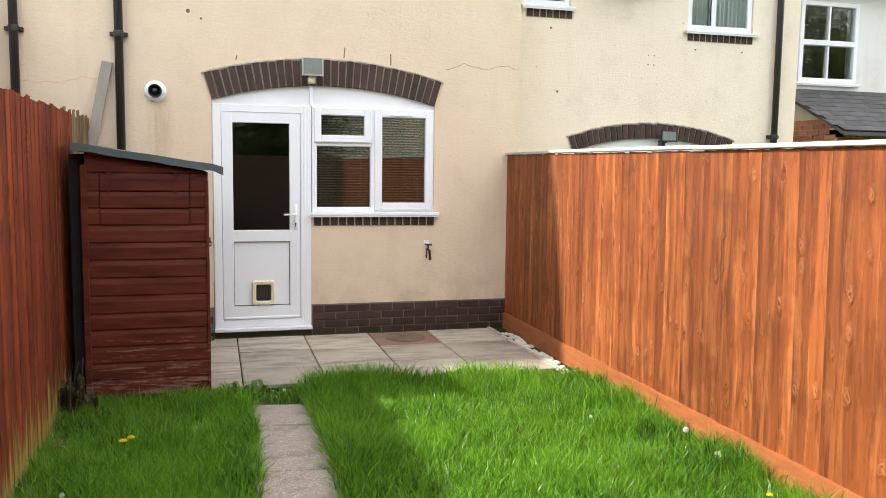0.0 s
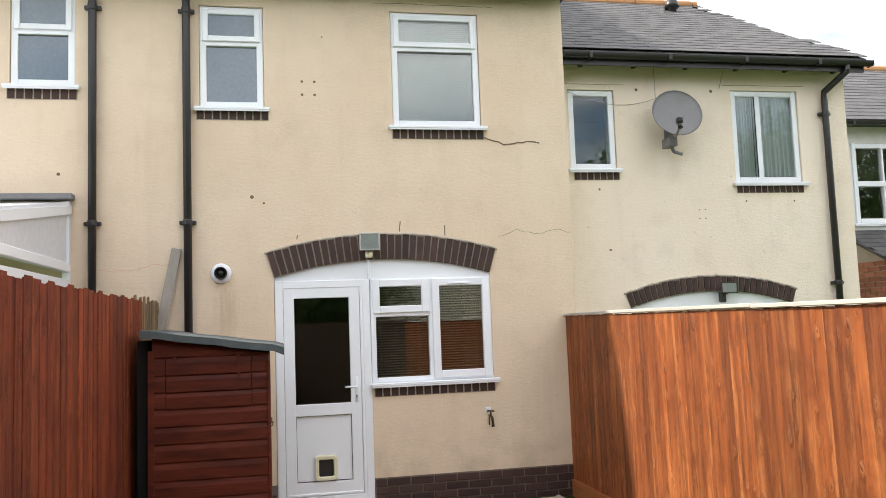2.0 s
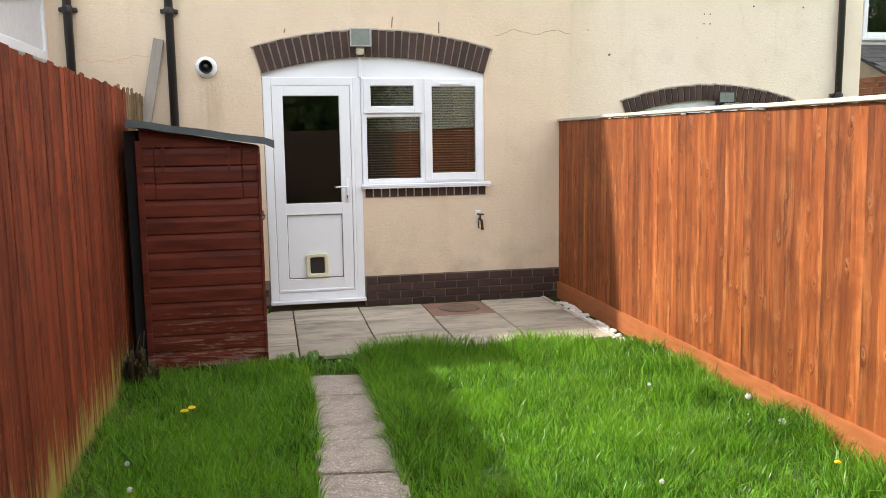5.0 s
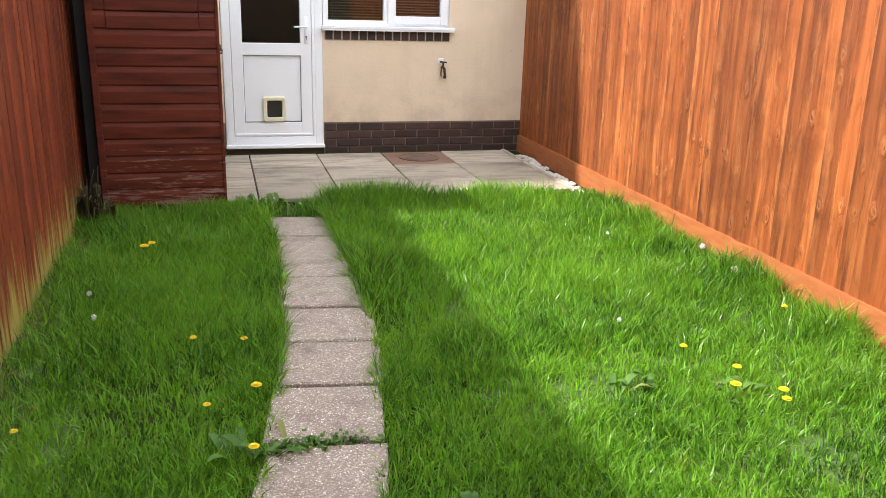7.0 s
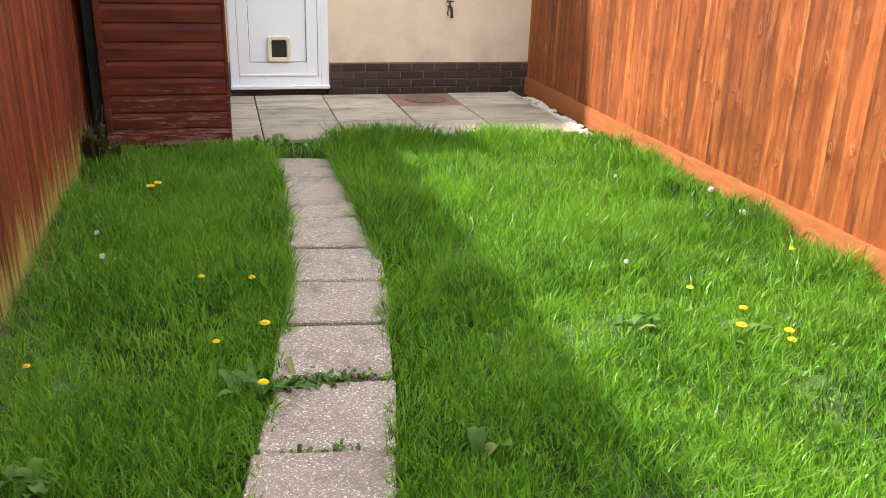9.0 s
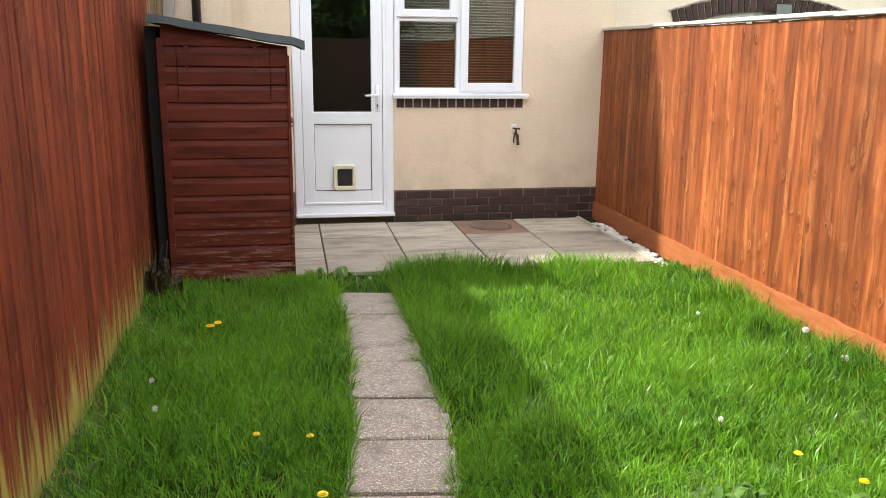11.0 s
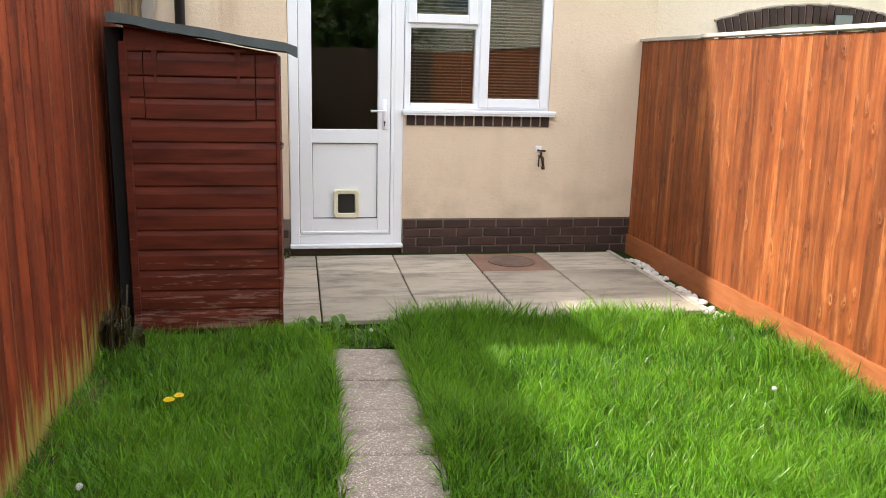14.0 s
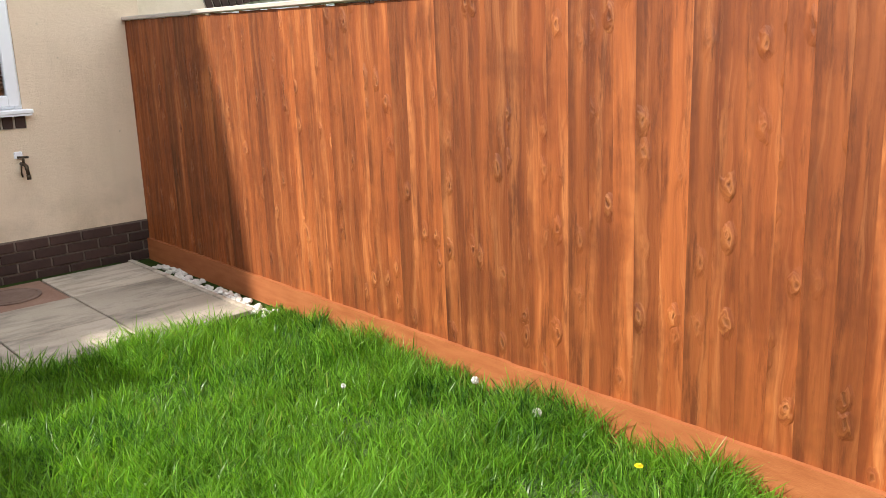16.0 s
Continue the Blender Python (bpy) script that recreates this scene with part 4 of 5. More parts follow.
floodlight(0.90, -0.022, 2.515, M_METAL, "pale grey halogen floodlight with sensor on the arch")
floodlight(4.84, 0.35, 1.985, M_BLACK, "black floodlight on the next house's arch", 0.058, False)

tap = thing("garden_tap", (2.04, 0.0, 0.79), "tarnished brass garden tap on a white wall plate", "tap")
s = Shape()
s.box(2.0, 2.055, -0.01, 0.0, 0.835, 0.885, 0.006)
part("plate", s, M_UPVC, tap, label="white backplate")
s = Shape()
s.tube([(2.04, 0.0, 0.80), (2.04, -0.06, 0.80), (2.045, -0.085, 0.79), (2.05, -0.09, 0.72)], [0.012, 0.013, 0.013, 0.011], 10)
s.tube([(2.04, -0.055, 0.80), (2.04, -0.055, 0.85)], 0.009, 8)
s.tube([(2.005, -0.055, 0.852), (2.075, -0.055, 0.846)], 0.008, 8)
s.tube([(2.05, -0.09, 0.73), (2.05, -0.09, 0.70)], 0.015, 10)
s.tube([(2.035, -0.02, 0.80), (2.03, -0.015, 0.74), (2.035, -0.01, 0.71)], 0.006, 6)
part("spout", s, M_BRASS, tap, True)

dish = thing("satellite_dish", (4.30, 0.37, 3.75), "grey satellite dish on a bracket arm", "dish")
s = Shape()
ctr = Vector((4.28, 0.13, 3.86))
aim = Vector((-0.12, -1.0, 0.28)).normalized()
prof = [(0.001, 0.0)] + [(0.27 * k / 8, 0.045 * (k / 8) ** 2) for k in range(1, 9)] + [(0.275, 0.05), (0.27, 0.055)]
prof += [(0.27 * k / 8, 0.045 * (k / 8) ** 2 + 0.008) for k in range(8, 0, -1)] + [(0.001, 0.008)]
s.lathe(prof, ctr, aim, 40)
part("reflector", s, M_DISH, dish, True)
s = Shape()
s.tube([(4.30, 0.37, 3.72), (4.30, 0.25, 3.72), (4.30, 0.18, 3.86)], 0.02, 10)
s.box(4.25, 4.35, 0.345, 0.369, 3.64, 3.80, 0.004)
s.tube([(4.27, 0.2, 3.66), (4.21, 0.03, 3.59), (4.14, -0.22, 3.66)], 0.013, 8)
s.box(4.18, 4.28, 0.12, 0.30, 3.52, 3.62, 0.008)
s.tube([(4.23, 0.2, 3.55), (4.27, 0.2, 3.47), (4.37, 0.22, 3.45)], 0.02, 8)
part("arm", s, M_DISH, dish, True)
s = Shape()
s.tube([(4.13, -0.24, 3.63), (4.14, -0.19, 3.70)], [0.024, 0.02], 12)
s.box(4.11, 4.17, -0.24, -0.17, 3.68, 3.745, 0.01)
part("receiver", s, M_BLACK, dish, True)
s = Shape()
line = [(3.15 + 0.11 * i, 0.362, 4.16 - 0.16 * math.sin(math.pi * min(1, i / 11) * 0.95) + 0.004 * i) for i in range(12)]
s.tube(line, 0.003, 5)
s.tube([(4.17, 0.362, 4.1), (4.168, 0.362, 4.45)], 0.003, 5)
s.tube([(4.95, 0.364, 4.23), (5.02, 0.364, 4.45)], 0.003, 5)
tagged(part("cable", s, M_GREYWOOD), "thin pale cable sagging across the wall", "cable")


def crack(name, pts, r, mat, y, label, wob=0.012):
    s = Shape()
    line = []
    for (x0, z0), (x1, z1) in zip(pts, pts[1:]):
        n = max(2, int(abs(x1 - x0) / 0.04) + int(abs(z1 - z0) / 0.04))
        for i in range(n):
            f = i / n
            line.append((x0 + (x1 - x0) * f + random.uniform(-wob, wob) * 0.3, y, z0 + (z1 - z0) * f + random.uniform(-wob, wob)))
    line.append((pts[-1][0], y, pts[-1][1]))
    s.tube(line, r, 5)
    tagged(part(name, s, mat), label, "crack")


crack("wall_crack", [(2.10, 3.56), (2.2, 3.52), (2.35, 3.49), (2.5, 3.52), (2.68, 3.51)], 0.008, M_CRACK, 0.001, "dark crack running from a window sill")
crack("wall_crack", [(2.21, 2.56), (2.4, 2.62), (2.65, 2.58), (2.85, 2.62), (2.97, 2.59)], 0.003, M_CRACK, 0.002, "fine crack in the cream render")
crack("wall_crack", [(-1.55, 2.31), (-1.3, 2.29), (-1.1, 2.34), (-0.95, 2.35)], 0.004, M_PINK, 0.001, "pink filled crack in the cream render")
crack("wall_crack", [(1.21, 2.62), (1.22, 2.72)], 0.006, M_CRACK, 0.0, "short dark crack above the arch", 0.004)
crack("wall_crack", [(1.66, 2.58), (1.66, 2.68)], 0.006, M_CRACK, 0.0, "short dark crack above the arch", 0.004)
crack("wall_crack", [(0.22, 2.56), (0.23, 2.60)], 0.006, M_CRACK, 0.0, "short dark crack above the arch", 0.004)
for x0, x1, z, y in ((-0.80, 0.10, 4.905, 0.001), (1.02, 2.24, 4.92, 0.001), (3.02, 3.80, 4.25, 0.371), (4.98, 6.02, 4.275, 0.371)):
    crack("render_joint", [(x0, z), (x1, z + 0.004)], 0.003, M_CRACK, y, "thin joint in the render over a window", 0.003)
s = Shape()
s.lathe([(0.013, -0.003), (0.013, 0.002), (0.009, 0.003)], (0, 0, 0), (0, -1, 0), 10)
hole_me = s.mesh("wall_hole", M_CRACK)
for x, z, y, k in ((0.30, 4.10, 0, 1), (0.42, 4.10, 0, 1), (0.30, 3.97, 0, 1), (0.42, 3.97, 0, 1), (-0.19, 2.97, 0, 1.4), (-0.08, 2.91, 0, 0.8), (0.5, 4.55, 0, 0.6),
                (4.62, 2.86, .37, .6), (4.69, 2.86, .37, .6), (4.62, 2.76, .37, .6), (4.69, 2.76, .37, .6), (3.55, 2.43, .37, 1), (3.46, 3.09, .37, .9), (5.2, 2.95, .37, .8), (5.8, 2.95, .37, .8),
                (3.95, 4.2, .37, 1.3), (4.85, 4.2, .37, 1.3), (-1.9, 3.19, 0, 1.2)):
    ob = new("wall_hole", hole_me)
    ob.matrix_basis = pose(x, y, z) @ Matrix.Diagonal((k, 1, k, 1))
    tagged(ob, "small drilled hole in the render", "hole", "drilled holes")

plank = Shape()
plank.box(-0.045, 0.045, -0.012, 0.012, -0.6, 0.5, 0.004)
ob = part("wooden_plank", plank, M_GREYWOOD)
ob.matrix_basis = pose(-0.965, -0.06, 2.0, -4, 11, 0)
tagged(ob, "grey weathered plank leaning against the wall", "plank")

# ---- conservatory next door ----
cons = thing("conservatory", (-3.5, -1.2, 0.0), "white plastic lean-to conservatory beyond the fence", "conservatory")
s = Shape()
s.solid([(-5.5, -2.6, 2.44), (-1.80, -2.6, 2.44), (-1.80, -0.02, 2.86), (-5.5, -0.02, 2.86)], [(-5.5, -2.6, 2.50), (-1.80, -2.6, 2.50), (-1.80, -0.02, 2.93), (-5.5, -0.02, 2.93)])
part("roof", s, M_POLY, cons)
s = Shape()
s.box(-5.5, -1.755, -0.12, -0.004, 2.945, 3.0, 0.01)
part("flashing", s, M_DISH, cons, label="grey lead flashing")
s = Shape()
s.box(-1.85, -1.79, -0.08, -0.004, 0.05, 2.93, 0.006)
s.box(-1.85, -1.79, -2.6, -2.52, 0.05, 2.46, 0.006)
s.box(-1.846, -1.786, -2.55, -0.06, 2.29, 2.37, 0.006)
s.box(-1.85, -1.785, -2.55, -0.06, 2.14, 2.22, 0.006)
for y in (-2.0, -1.42, -0.86, -0.34):
    s.box(-1.85, -1.79, y - 0.05, y + 0.05, 1.0, 2.2, 0.006)
s.solid([(-1.85, -2.6, 2.40), (-1.78, -2.6, 2.40), (-1.78, -0.02, 2.82), (-1.85, -0.02, 2.82)], [(-1.85, -2.6, 2.48), (-1.78, -2.6, 2.48), (-1.78, -0.02, 2.90), (-1.85, -0.02, 2.90)])
s.box(-1.85, -1.79, -2.6, -0.01, 0.04, 1.0, 0.006)
part("frame", s, M_UPVC, cons)
s = Shape()
s.solid([(-1.83, -2.55, 2.36), (-1.81, -2.55, 2.36), (-1.81, -0.06, 2.36), (-1.83, -0.06, 2.36)], [(-1.83, -2.55, 2.42), (-1.81, -2.55, 2.42), (-1.81, -0.06, 2.84), (-1.83, -0.06, 2.84)])
part("gable_panel", s, M_POLY, cons, label="white translucent gable panel")
s = Shape()
s.box(-1.83, -1.82, -2.55, -0.06, 1.0, 2.15)
part("pane", s, M_OBSCURE, cons)

# ---- fences ----


def feather_board(name, mat, w, h, face, top=0.0, thick_far=False, arris=None):
    """A feather-edged board standing at z 0 and running along y, its face towards face (+1 or -1 in x).
    thick_far: the thick edge is at +y. arris: the slightly paler material of the thick edge facing -y."""
    s = Shape()
    t0, t1 = 0.0035, 0.0085
    c = 0.0025
    if thick_far:
        sec = [(0.0, 0.0), (face * t0, 0.0), (face * t1, w - c), (face * (t1 - c), w), (0.0, w)]
    else:
        sec = [(0.0, 0.0), (face * (t1 - c), 0.0), (face * t1, c), (face * t0, w), (0.0, w)]
    s.solid([(x, y, 0.0) for x, y in sec], [(x, y, h + (top if y else 0.0)) for x, y in sec])
    me = s.mesh("board", mat)
    # faces turned to -y take the paler edge material
    if arris:
        me.materials.append(arris)
        for p in me.polygons:
            if p.normal.y < -0.5 and abs(p.normal.z) < 0.5:
                p.material_index = 1
    return me


fence_r = thing("fence_east", (2.90, -3.0, 0.0), "orange-brown stained feather-edge fence with pale gravel board", "fence", kind="structure")
W = 0.128
boards = [feather_board("board", M_FENCE_R, W, 1.612, -1, 0.010, True), feather_board("board", M_FENCE_R, W * 0.99, 1.616, -1, 0.0, True), feather_board("board", M_FENCE_R, W * 1.02, 1.610, -1, 0.006, True)]
y, i = -0.13, 0
while y > -11.0:
    piece("board", boards[i % 3], fence_r, pose(2.878, y, 0.125 + random.uniform(-0.004, 0.004), random.uniform(-0.25, 0.25) - 1.5 * min(1.0, max(0.0, (-y - 0.15) / 2.0)), 0, random.uniform(-0.5, 1.0)))
    y -= 0.105 + random.uniform(-0.006, 0.006)
    i += 1
s = Shape()
for ya, yb in ((-0.02, -1.25), (-1.253, -5.6), (-5.603, -8.4), (-8.403, -11.0)):
    top = 0.132 + random.uniform(-0.004, 0.004)
    rough_top = [(ya + (yb - ya) * i / 40, top + random.uniform(-0.004, 0.004)) for i in range(41)]
    foot = [(ya, -0.06), (yb, -0.06)]
    side = foot[:1] + rough_top + foot[1:]
    a = [s.bm.verts.new((2.846, y, z)) for y, z in side]
    b = [s.bm.verts.new((2.874, y, z)) for y, z in side]
    s.bm.faces.new(a)
    s.bm.faces.new(b[::-1])
    for i in range(len(a)):
        s.bm.faces.new((a[i], b[i], b[(i + 1) % len(a)], a[(i + 1) % len(a)]))
part("gravel_board", s, M_GRAVEL, fence_r, label="pale orange gravel board at the foot")
s = Shape()
for z in (0.35, 0.95, 1.55):
    s.box(2.885, 2.93, -11, -0.02, z - 0.035, z + 0.035)
part("rail", s, M_FENCE_R, fence_r)
s = Shape()
y = -0.004
for n, step in enumerate((1.05, 2.3, 2.4, 2.4, 2.4)):
    z = 1.742 + 0.006 * (n % 2)
    s.box(2.845, 2.93, y - step + 0.002, y, z, z + 0.026, 0.004)
    y -= step
part("capping", s, M_CAP, fence_r, label="bleached grey capping rail")

fence_l = thing("fence_west", (-1.0, -3.0, 0.0), "dark red-brown stained feather-edge fence, algae at the foot", "fence", kind="structure")
lboards = [feather_board("board", M_FENCE_L, 0.14, 2.032, 1, 0.012), feather_board("board", M_FENCE_L, 0.138, 2.029, 1, 0.004), feather_board("board", M_FENCE_L, 0.143, 2.036, 1, arris=M_ARRIS)]
y, i = -1.42, 0
while y > -11.0:
    piece("board", lboards[i % 3], fence_l, pose(-0.985, y, -0.062 + random.uniform(-0.008, 0.006), random.uniform(-0.3, 0.3), 0, random.uniform(-1.0, 0.5)))
    y -= 0.116 + random.uniform(-0.006, 0.006)
    i += 1
oboards = [feather_board("board", M_OLDWOOD, 0.125, 2.0, 1, 0.01), feather_board("board", M_OLDWOOD, 0.12, 1.985, 1)]
y = -0.13
while y > -1.36:
    piece("board", oboards[i % 2], fence_l, pose(-1.04, y, 0.0 + random.uniform(-0.02, 0.02), random.uniform(-0.5, 0.5), 0, 0))
    y -= 0.105
    i += 1
s = Shape()
for z in (0.35, 1.0, 1.7):
    s.box(-1.05, -1.005, -11, -1.4, z - 0.035, z + 0.035)
    s.box(-1.09, -1.045, -1.4, -0.02, z - 0.035, z + 0.035)
part("rail", s, M_FENCE_L, fence_l)
fence_b = thing("fence_south", (1.0, -11.1, 0.0), "brown stained fence at the garden's end", "fence", kind="structure")
back_board = feather_board("board", M_CREOSOTE, 0.14, 1.8, 1, 0.01)
i = 0
for x in np.arange(-1.1, 2.95, 0.116):
    m = pose(float(x), -11.05, -0.02, 0, 0, -90)
    piece("board", back_board, fence_b, m)
    i += 1

# ---- shed ----
shed = thing("garden_shed", (-0.42, -1.35, 0.0), "small red-brown painted clapboard shed with felt roof, paint flaking", "shed")
X0, X1, Y0, Y1 = -0.815, -0.035, -1.94, -0.72


def lid(x):
    return 1.684 - 0.128 * (x - X0) / (X1 - X0)


s = Shape()
s.solid([(X0, Y0 + 0.03, 0.0), (X1 - 0.015, Y0 + 0.03, 0.0), (X1 - 0.015, Y1, 0.0), (X0, Y1, 0.0)],
        [(X0, Y0 + 0.03, lid(X0)), (X1 - 0.015, Y0 + 0.03, lid(X1)), (X1 - 0.015, Y1, lid(X1)), (X0, Y1, lid(X0))])
part("body", s, M_SHED, shed)
HX0, HX1 = -0.725, -0.15
z, k = 0.015, 0
edges = []
while z < 1.69:
    h = 0.118 + random.uniform(-0.008, 0.006)
    edges.append((z, min(z + h, 1.69)))
    z += h


def clap(x0, x1, z0, z1, out=0.0):
    """One lapped board with a rounded, thicker foot."""
    b = Shape()
    y = Y0 + 0.03
    ring = [(y, z0), (y - 0.017 - out, z0), (y - 0.020 - out, z0 + 0.005), (y - 0.020 - out, z0 + 0.08), (y - 0.011 - out, z1 - 0.006), (y - 0.008, z1), (y, z1)]
    hi = [(yy, min(zz, lid(x1))) for yy, zz in ring]
    lo = [(yy, min(zz, lid(x0))) for yy, zz in ring]
    b.solid([(x0, yy, zz) for yy, zz in lo], [(x1, yy, zz) for yy, zz in hi])
    return b


for z0, z1 in edges:
    if z0 > lid(X1) - 0.02:
        x_end = X0 + (X1 - X0) * max(0.2, (1.684 - z0) / 0.128)
        part("board", clap(X0, min(X1, x_end), z0, z1), M_SHED, shed)
    elif 1.12 < z0 and z1 < 1.56:
        j = random.uniform(-0.004, 0.004)
        part("board", clap(X0, HX0 - 0.003, z0, z1), M_SHED, shed)
        part("board", clap(HX0 + 0.003, HX1 - 0.003, z0 + j, z1 + j, 0.004), M_SHED, shed)
        part("board", clap(HX1 + 0.003, X1, z0, z1), M_SHED, shed)
    else:
        part("board", clap(X0, X1, z0, z1), M_SHED, shed)
for z0, z1 in edges:
    if z1 < 1.56:
        b = Shape()
        b.box(X1 - 0.016, X1 - 0.002, Y0 + 0.03, Y1, z0, z1 - 0.002, 0.004)
        part("side_board", b, M_SHED, shed)
s = Shape()
for x in (HX0 + 0.06, HX1 - 0.09):
    s.box(x - 0.045, x + 0.045, Y0 - 0.003, Y0 + 0.004, 1.555, 1.575, 0.002)
    s.prism([(x - 0.014, 1.555), (x + 0.014, 1.555), (x + 0.006, 1.40), (x - 0.006, 1.40)], Y0 - 0.001, Y0 + 0.005)
part("hinge", s, M_SHED, shed, label="painted T hinge")
s = Shape()
s.box(X0 - 0.03, X0 + 0.012, Y0 + 0.002, Y0 + 0.045, 0.0, 1.6, 0.004)
s.box(X1 - 0.012, X1 + 0.010, Y0 + 0.0, Y0 + 0.045, 0.0, 1.50, 0.004)
part("corner_post", s, M_SHED, shed)
# added sheet, coloured black as the shade between fence and shed
s = Shape()
s.box(X0 - 0.105, X0 - 0.031, Y0 + 0.07, Y1, 0.02, 1.67)
part("side_sheet", s, M_GAP_SHADE, shed, label="black sheet standing in for the shade between fence and shed")
s = Shape()
s.box(X1 + 0.002, X1 + 0.02, Y0 + 0.05, Y0 + 0.11, 1.06, 1.10, 0.003)
s.tube([(X1 + 0.014, Y0 + 0.05, 1.08), (X1 + 0.025, Y0 + 0.03, 1.07), (X1 + 0.022, Y0 + 0.02, 1.05), (X1 + 0.014, Y0 + 0.04, 1.045)], 0.006, 6)
part("latch", s, M_IRON, shed, label="rusty hasp")
s = Shape()
n = 14
up, dn = [], []
for i in range(n + 1):
    x = -0.885 + (0.075 + 0.885) * i / n
    z = 1.722 - 0.142 * i / n + 0.0025 * math.sin(i * 1.1) - (0.010 if i == n else 0.0)
    up.append((x, z + 0.022))
    dn.append((x, z - 0.026 - (0.008 if i in (0, n) else 0.002 * math.sin(i * 2.3))))
for i in range(n):
    s.solid([(dn[i][0], Y0 - 0.06, dn[i][1]), (dn[i + 1][0], Y0 - 0.06, dn[i + 1][1]), (dn[i + 1][0], Y1 + 0.05, dn[i + 1][1]), (dn[i][0], Y1 + 0.05, dn[i][1])],
            [(up[i][0], Y0 - 0.055, up[i][1]), (up[i + 1][0], Y0 - 0.055, up[i + 1][1]), (up[i + 1][0], Y1 + 0.05, up[i + 1][1]), (up[i][0], Y1 + 0.05, up[i][1])])
part("roof", s, M_FELT, shed, label="grey mineral felt roof")

# ---- patio ----
s = Shape()
s.box(-1.0, 2.70, -1.80, 0.0, -0.20, -0.028)
patio = tagged(part("patio", s, M_SOIL), "buff concrete slab patio with dark joints", "patio", kind="structure")
COLS = [-1.0, -0.41, 0.20, 0.815, 1.43, 2.022, 2.66]
for c, (x0, x1) in enumerate(zip(COLS, COLS[1:])):
    rows = [-0.10, -0.69, -1.28, -1.80] if c > 1 else [-0.10, -0.45, -0.98, -1.42, -1.80]
    for r, (ya, yb) in enumerate(zip(rows, rows[1:])):
        b = Shape()
        b.box(x0 + 0.005, x1 - 0.005, yb + 0.004, ya - 0.004, -0.04, random.uniform(-0.004, 0.002), 0.004)
        drain = c == 4 and r == 0
        ob = part("slab", b, M_RUST if drain else M_SLAB, patio)
        if drain:
            ob["label"] = "reddish stained slab round a drain cover"
s = Shape()
s.box(-1.0, 2.62, -0.098, 0.0, -0.04, -0.012)
part("strip", s, M_SOIL, patio)
s = Shape()
s.box(2.662, 2.70, -1.80, -0.06, -0.05, 0.004, 0.004)
part("edging", s, M_SLAB, patio)
cover = thing("drain_cover", (1.74, -0.38, 0.0), "round rusty drain cover set in a stained slab", "drain cover")
s = Shape()
s.lathe([(0.19, -0.002), (0.19, 0.006), (0.17, 0.008), (0.165, 0.003), (0.15, 0.003), (0.145, 0.007), (0.001, 0.007)], (1.74, -0.38, 0.0), (0, 0, 1), 36)
part("lid", s, M_IRON, cover)

# white stones along the fence
s_me = []
for k in range(4):
    b = Shape()
    bmesh.ops.create_icosphere(b.bm, subdivisions=2, radius=1.0)
    for v in b.bm.verts:
        v.co *= 1 + 0.55 * noise.noise(v.co * 1.3 + Vector((k * 9, 0, 0)))
        v.co.z *= 0.7
    s_me.append(b.mesh("white_stone", M_STONE))
s = Shape()
s.box(2.70, 2.87, -1.85, 0.0, -0.2, -0.03)
tagged(part("border_bed", s, M_SOIL), "narrow soil strip beside the patio", "ground", kind="structure")
for i in range(130):
    f = random.random() ** 0.8
    r = random.uniform(0.010, 0.027)
    ob = new("white_stone", random.choice(s_me))
    ob.matrix_basis = pose(random.uniform(2.73, 2.83) - 0.05 * f, -0.25 - 1.65 * f, -0.03 + r * 0.55, random.uniform(-20, 20), random.uniform(-20, 20), random.uniform(0, 360)) @ Matrix.Diagonal((r, r * random.uniform(0.7, 1.2), r, 1))
    tagged(ob, "rough white stone beside the patio", "stone", "white stones by the fence")

# ---- stepping path ----
PATH_Y = [-2.20, -2.66, -3.04, -3.50, -3.95, -4.36, -4.78, -5.20, -5.62, -6.05, -6.5, -6.95, -7.4, -7.85, -8.3]


def path_x(y):
    """The path's middle at y; it bends towards the west fence."""
    return float(np.interp(-y, [2.2, 3.0, 3.9, 4.36, 4.8, 5.2, 5.65, 6.5, 8.3], [0.42, 0.43, 0.405, 0.37, 0.31, 0.25, 0.165, 0.02, -0.25]))


s = Shape()
s.box(-0.6, 0.9, -8.5, -2.15, -0.2, -0.052)
path = tagged(part("garden_path", s, M_SOIL), "line of exposed-aggregate slabs through the lawn", "path", kind="structure")
for ya, yb in zip(PATH_Y, PATH_Y[1:]):
    b = Shape()
    w = 0.21
    slip = random.uniform(-0.014, 0.014)
    xa, xb = path_x(ya) + slip, path_x(yb) + slip
    e = 0.010
    low = [(xa - w, ya - e, -0.06), (xb - w, yb + e, -0.06), (xb + w, yb + e - 0.06, -0.06), (xa + w, ya - e - 0.06, -0.06)]
    tz = -0.016 + random.uniform(-0.014, 0.010)
    b.solid([(x, y, z) for x, y, z in low], [(x, y, tz + random.uniform(-0.004, 0.004)) for x, y, z in low])
    bmesh.ops.bevel(b.bm, geom=b.bm.edges[:], offset=0.007, segments=1, affect="EDGES")
    part("slab", b, M_PATH, path)

# ---- lawn ----


def on_path(x, y):
    return (y < -2.17) & (np.abs(x - np.interp(-y, [2.2, 3.0, 3.9, 4.36, 4.8, 5.2, 5.65, 6.5, 8.3], [0.42, 0.43, 0.405, 0.37, 0.31, 0.25, 0.165, 0.02, -0.25])) < 0.185)


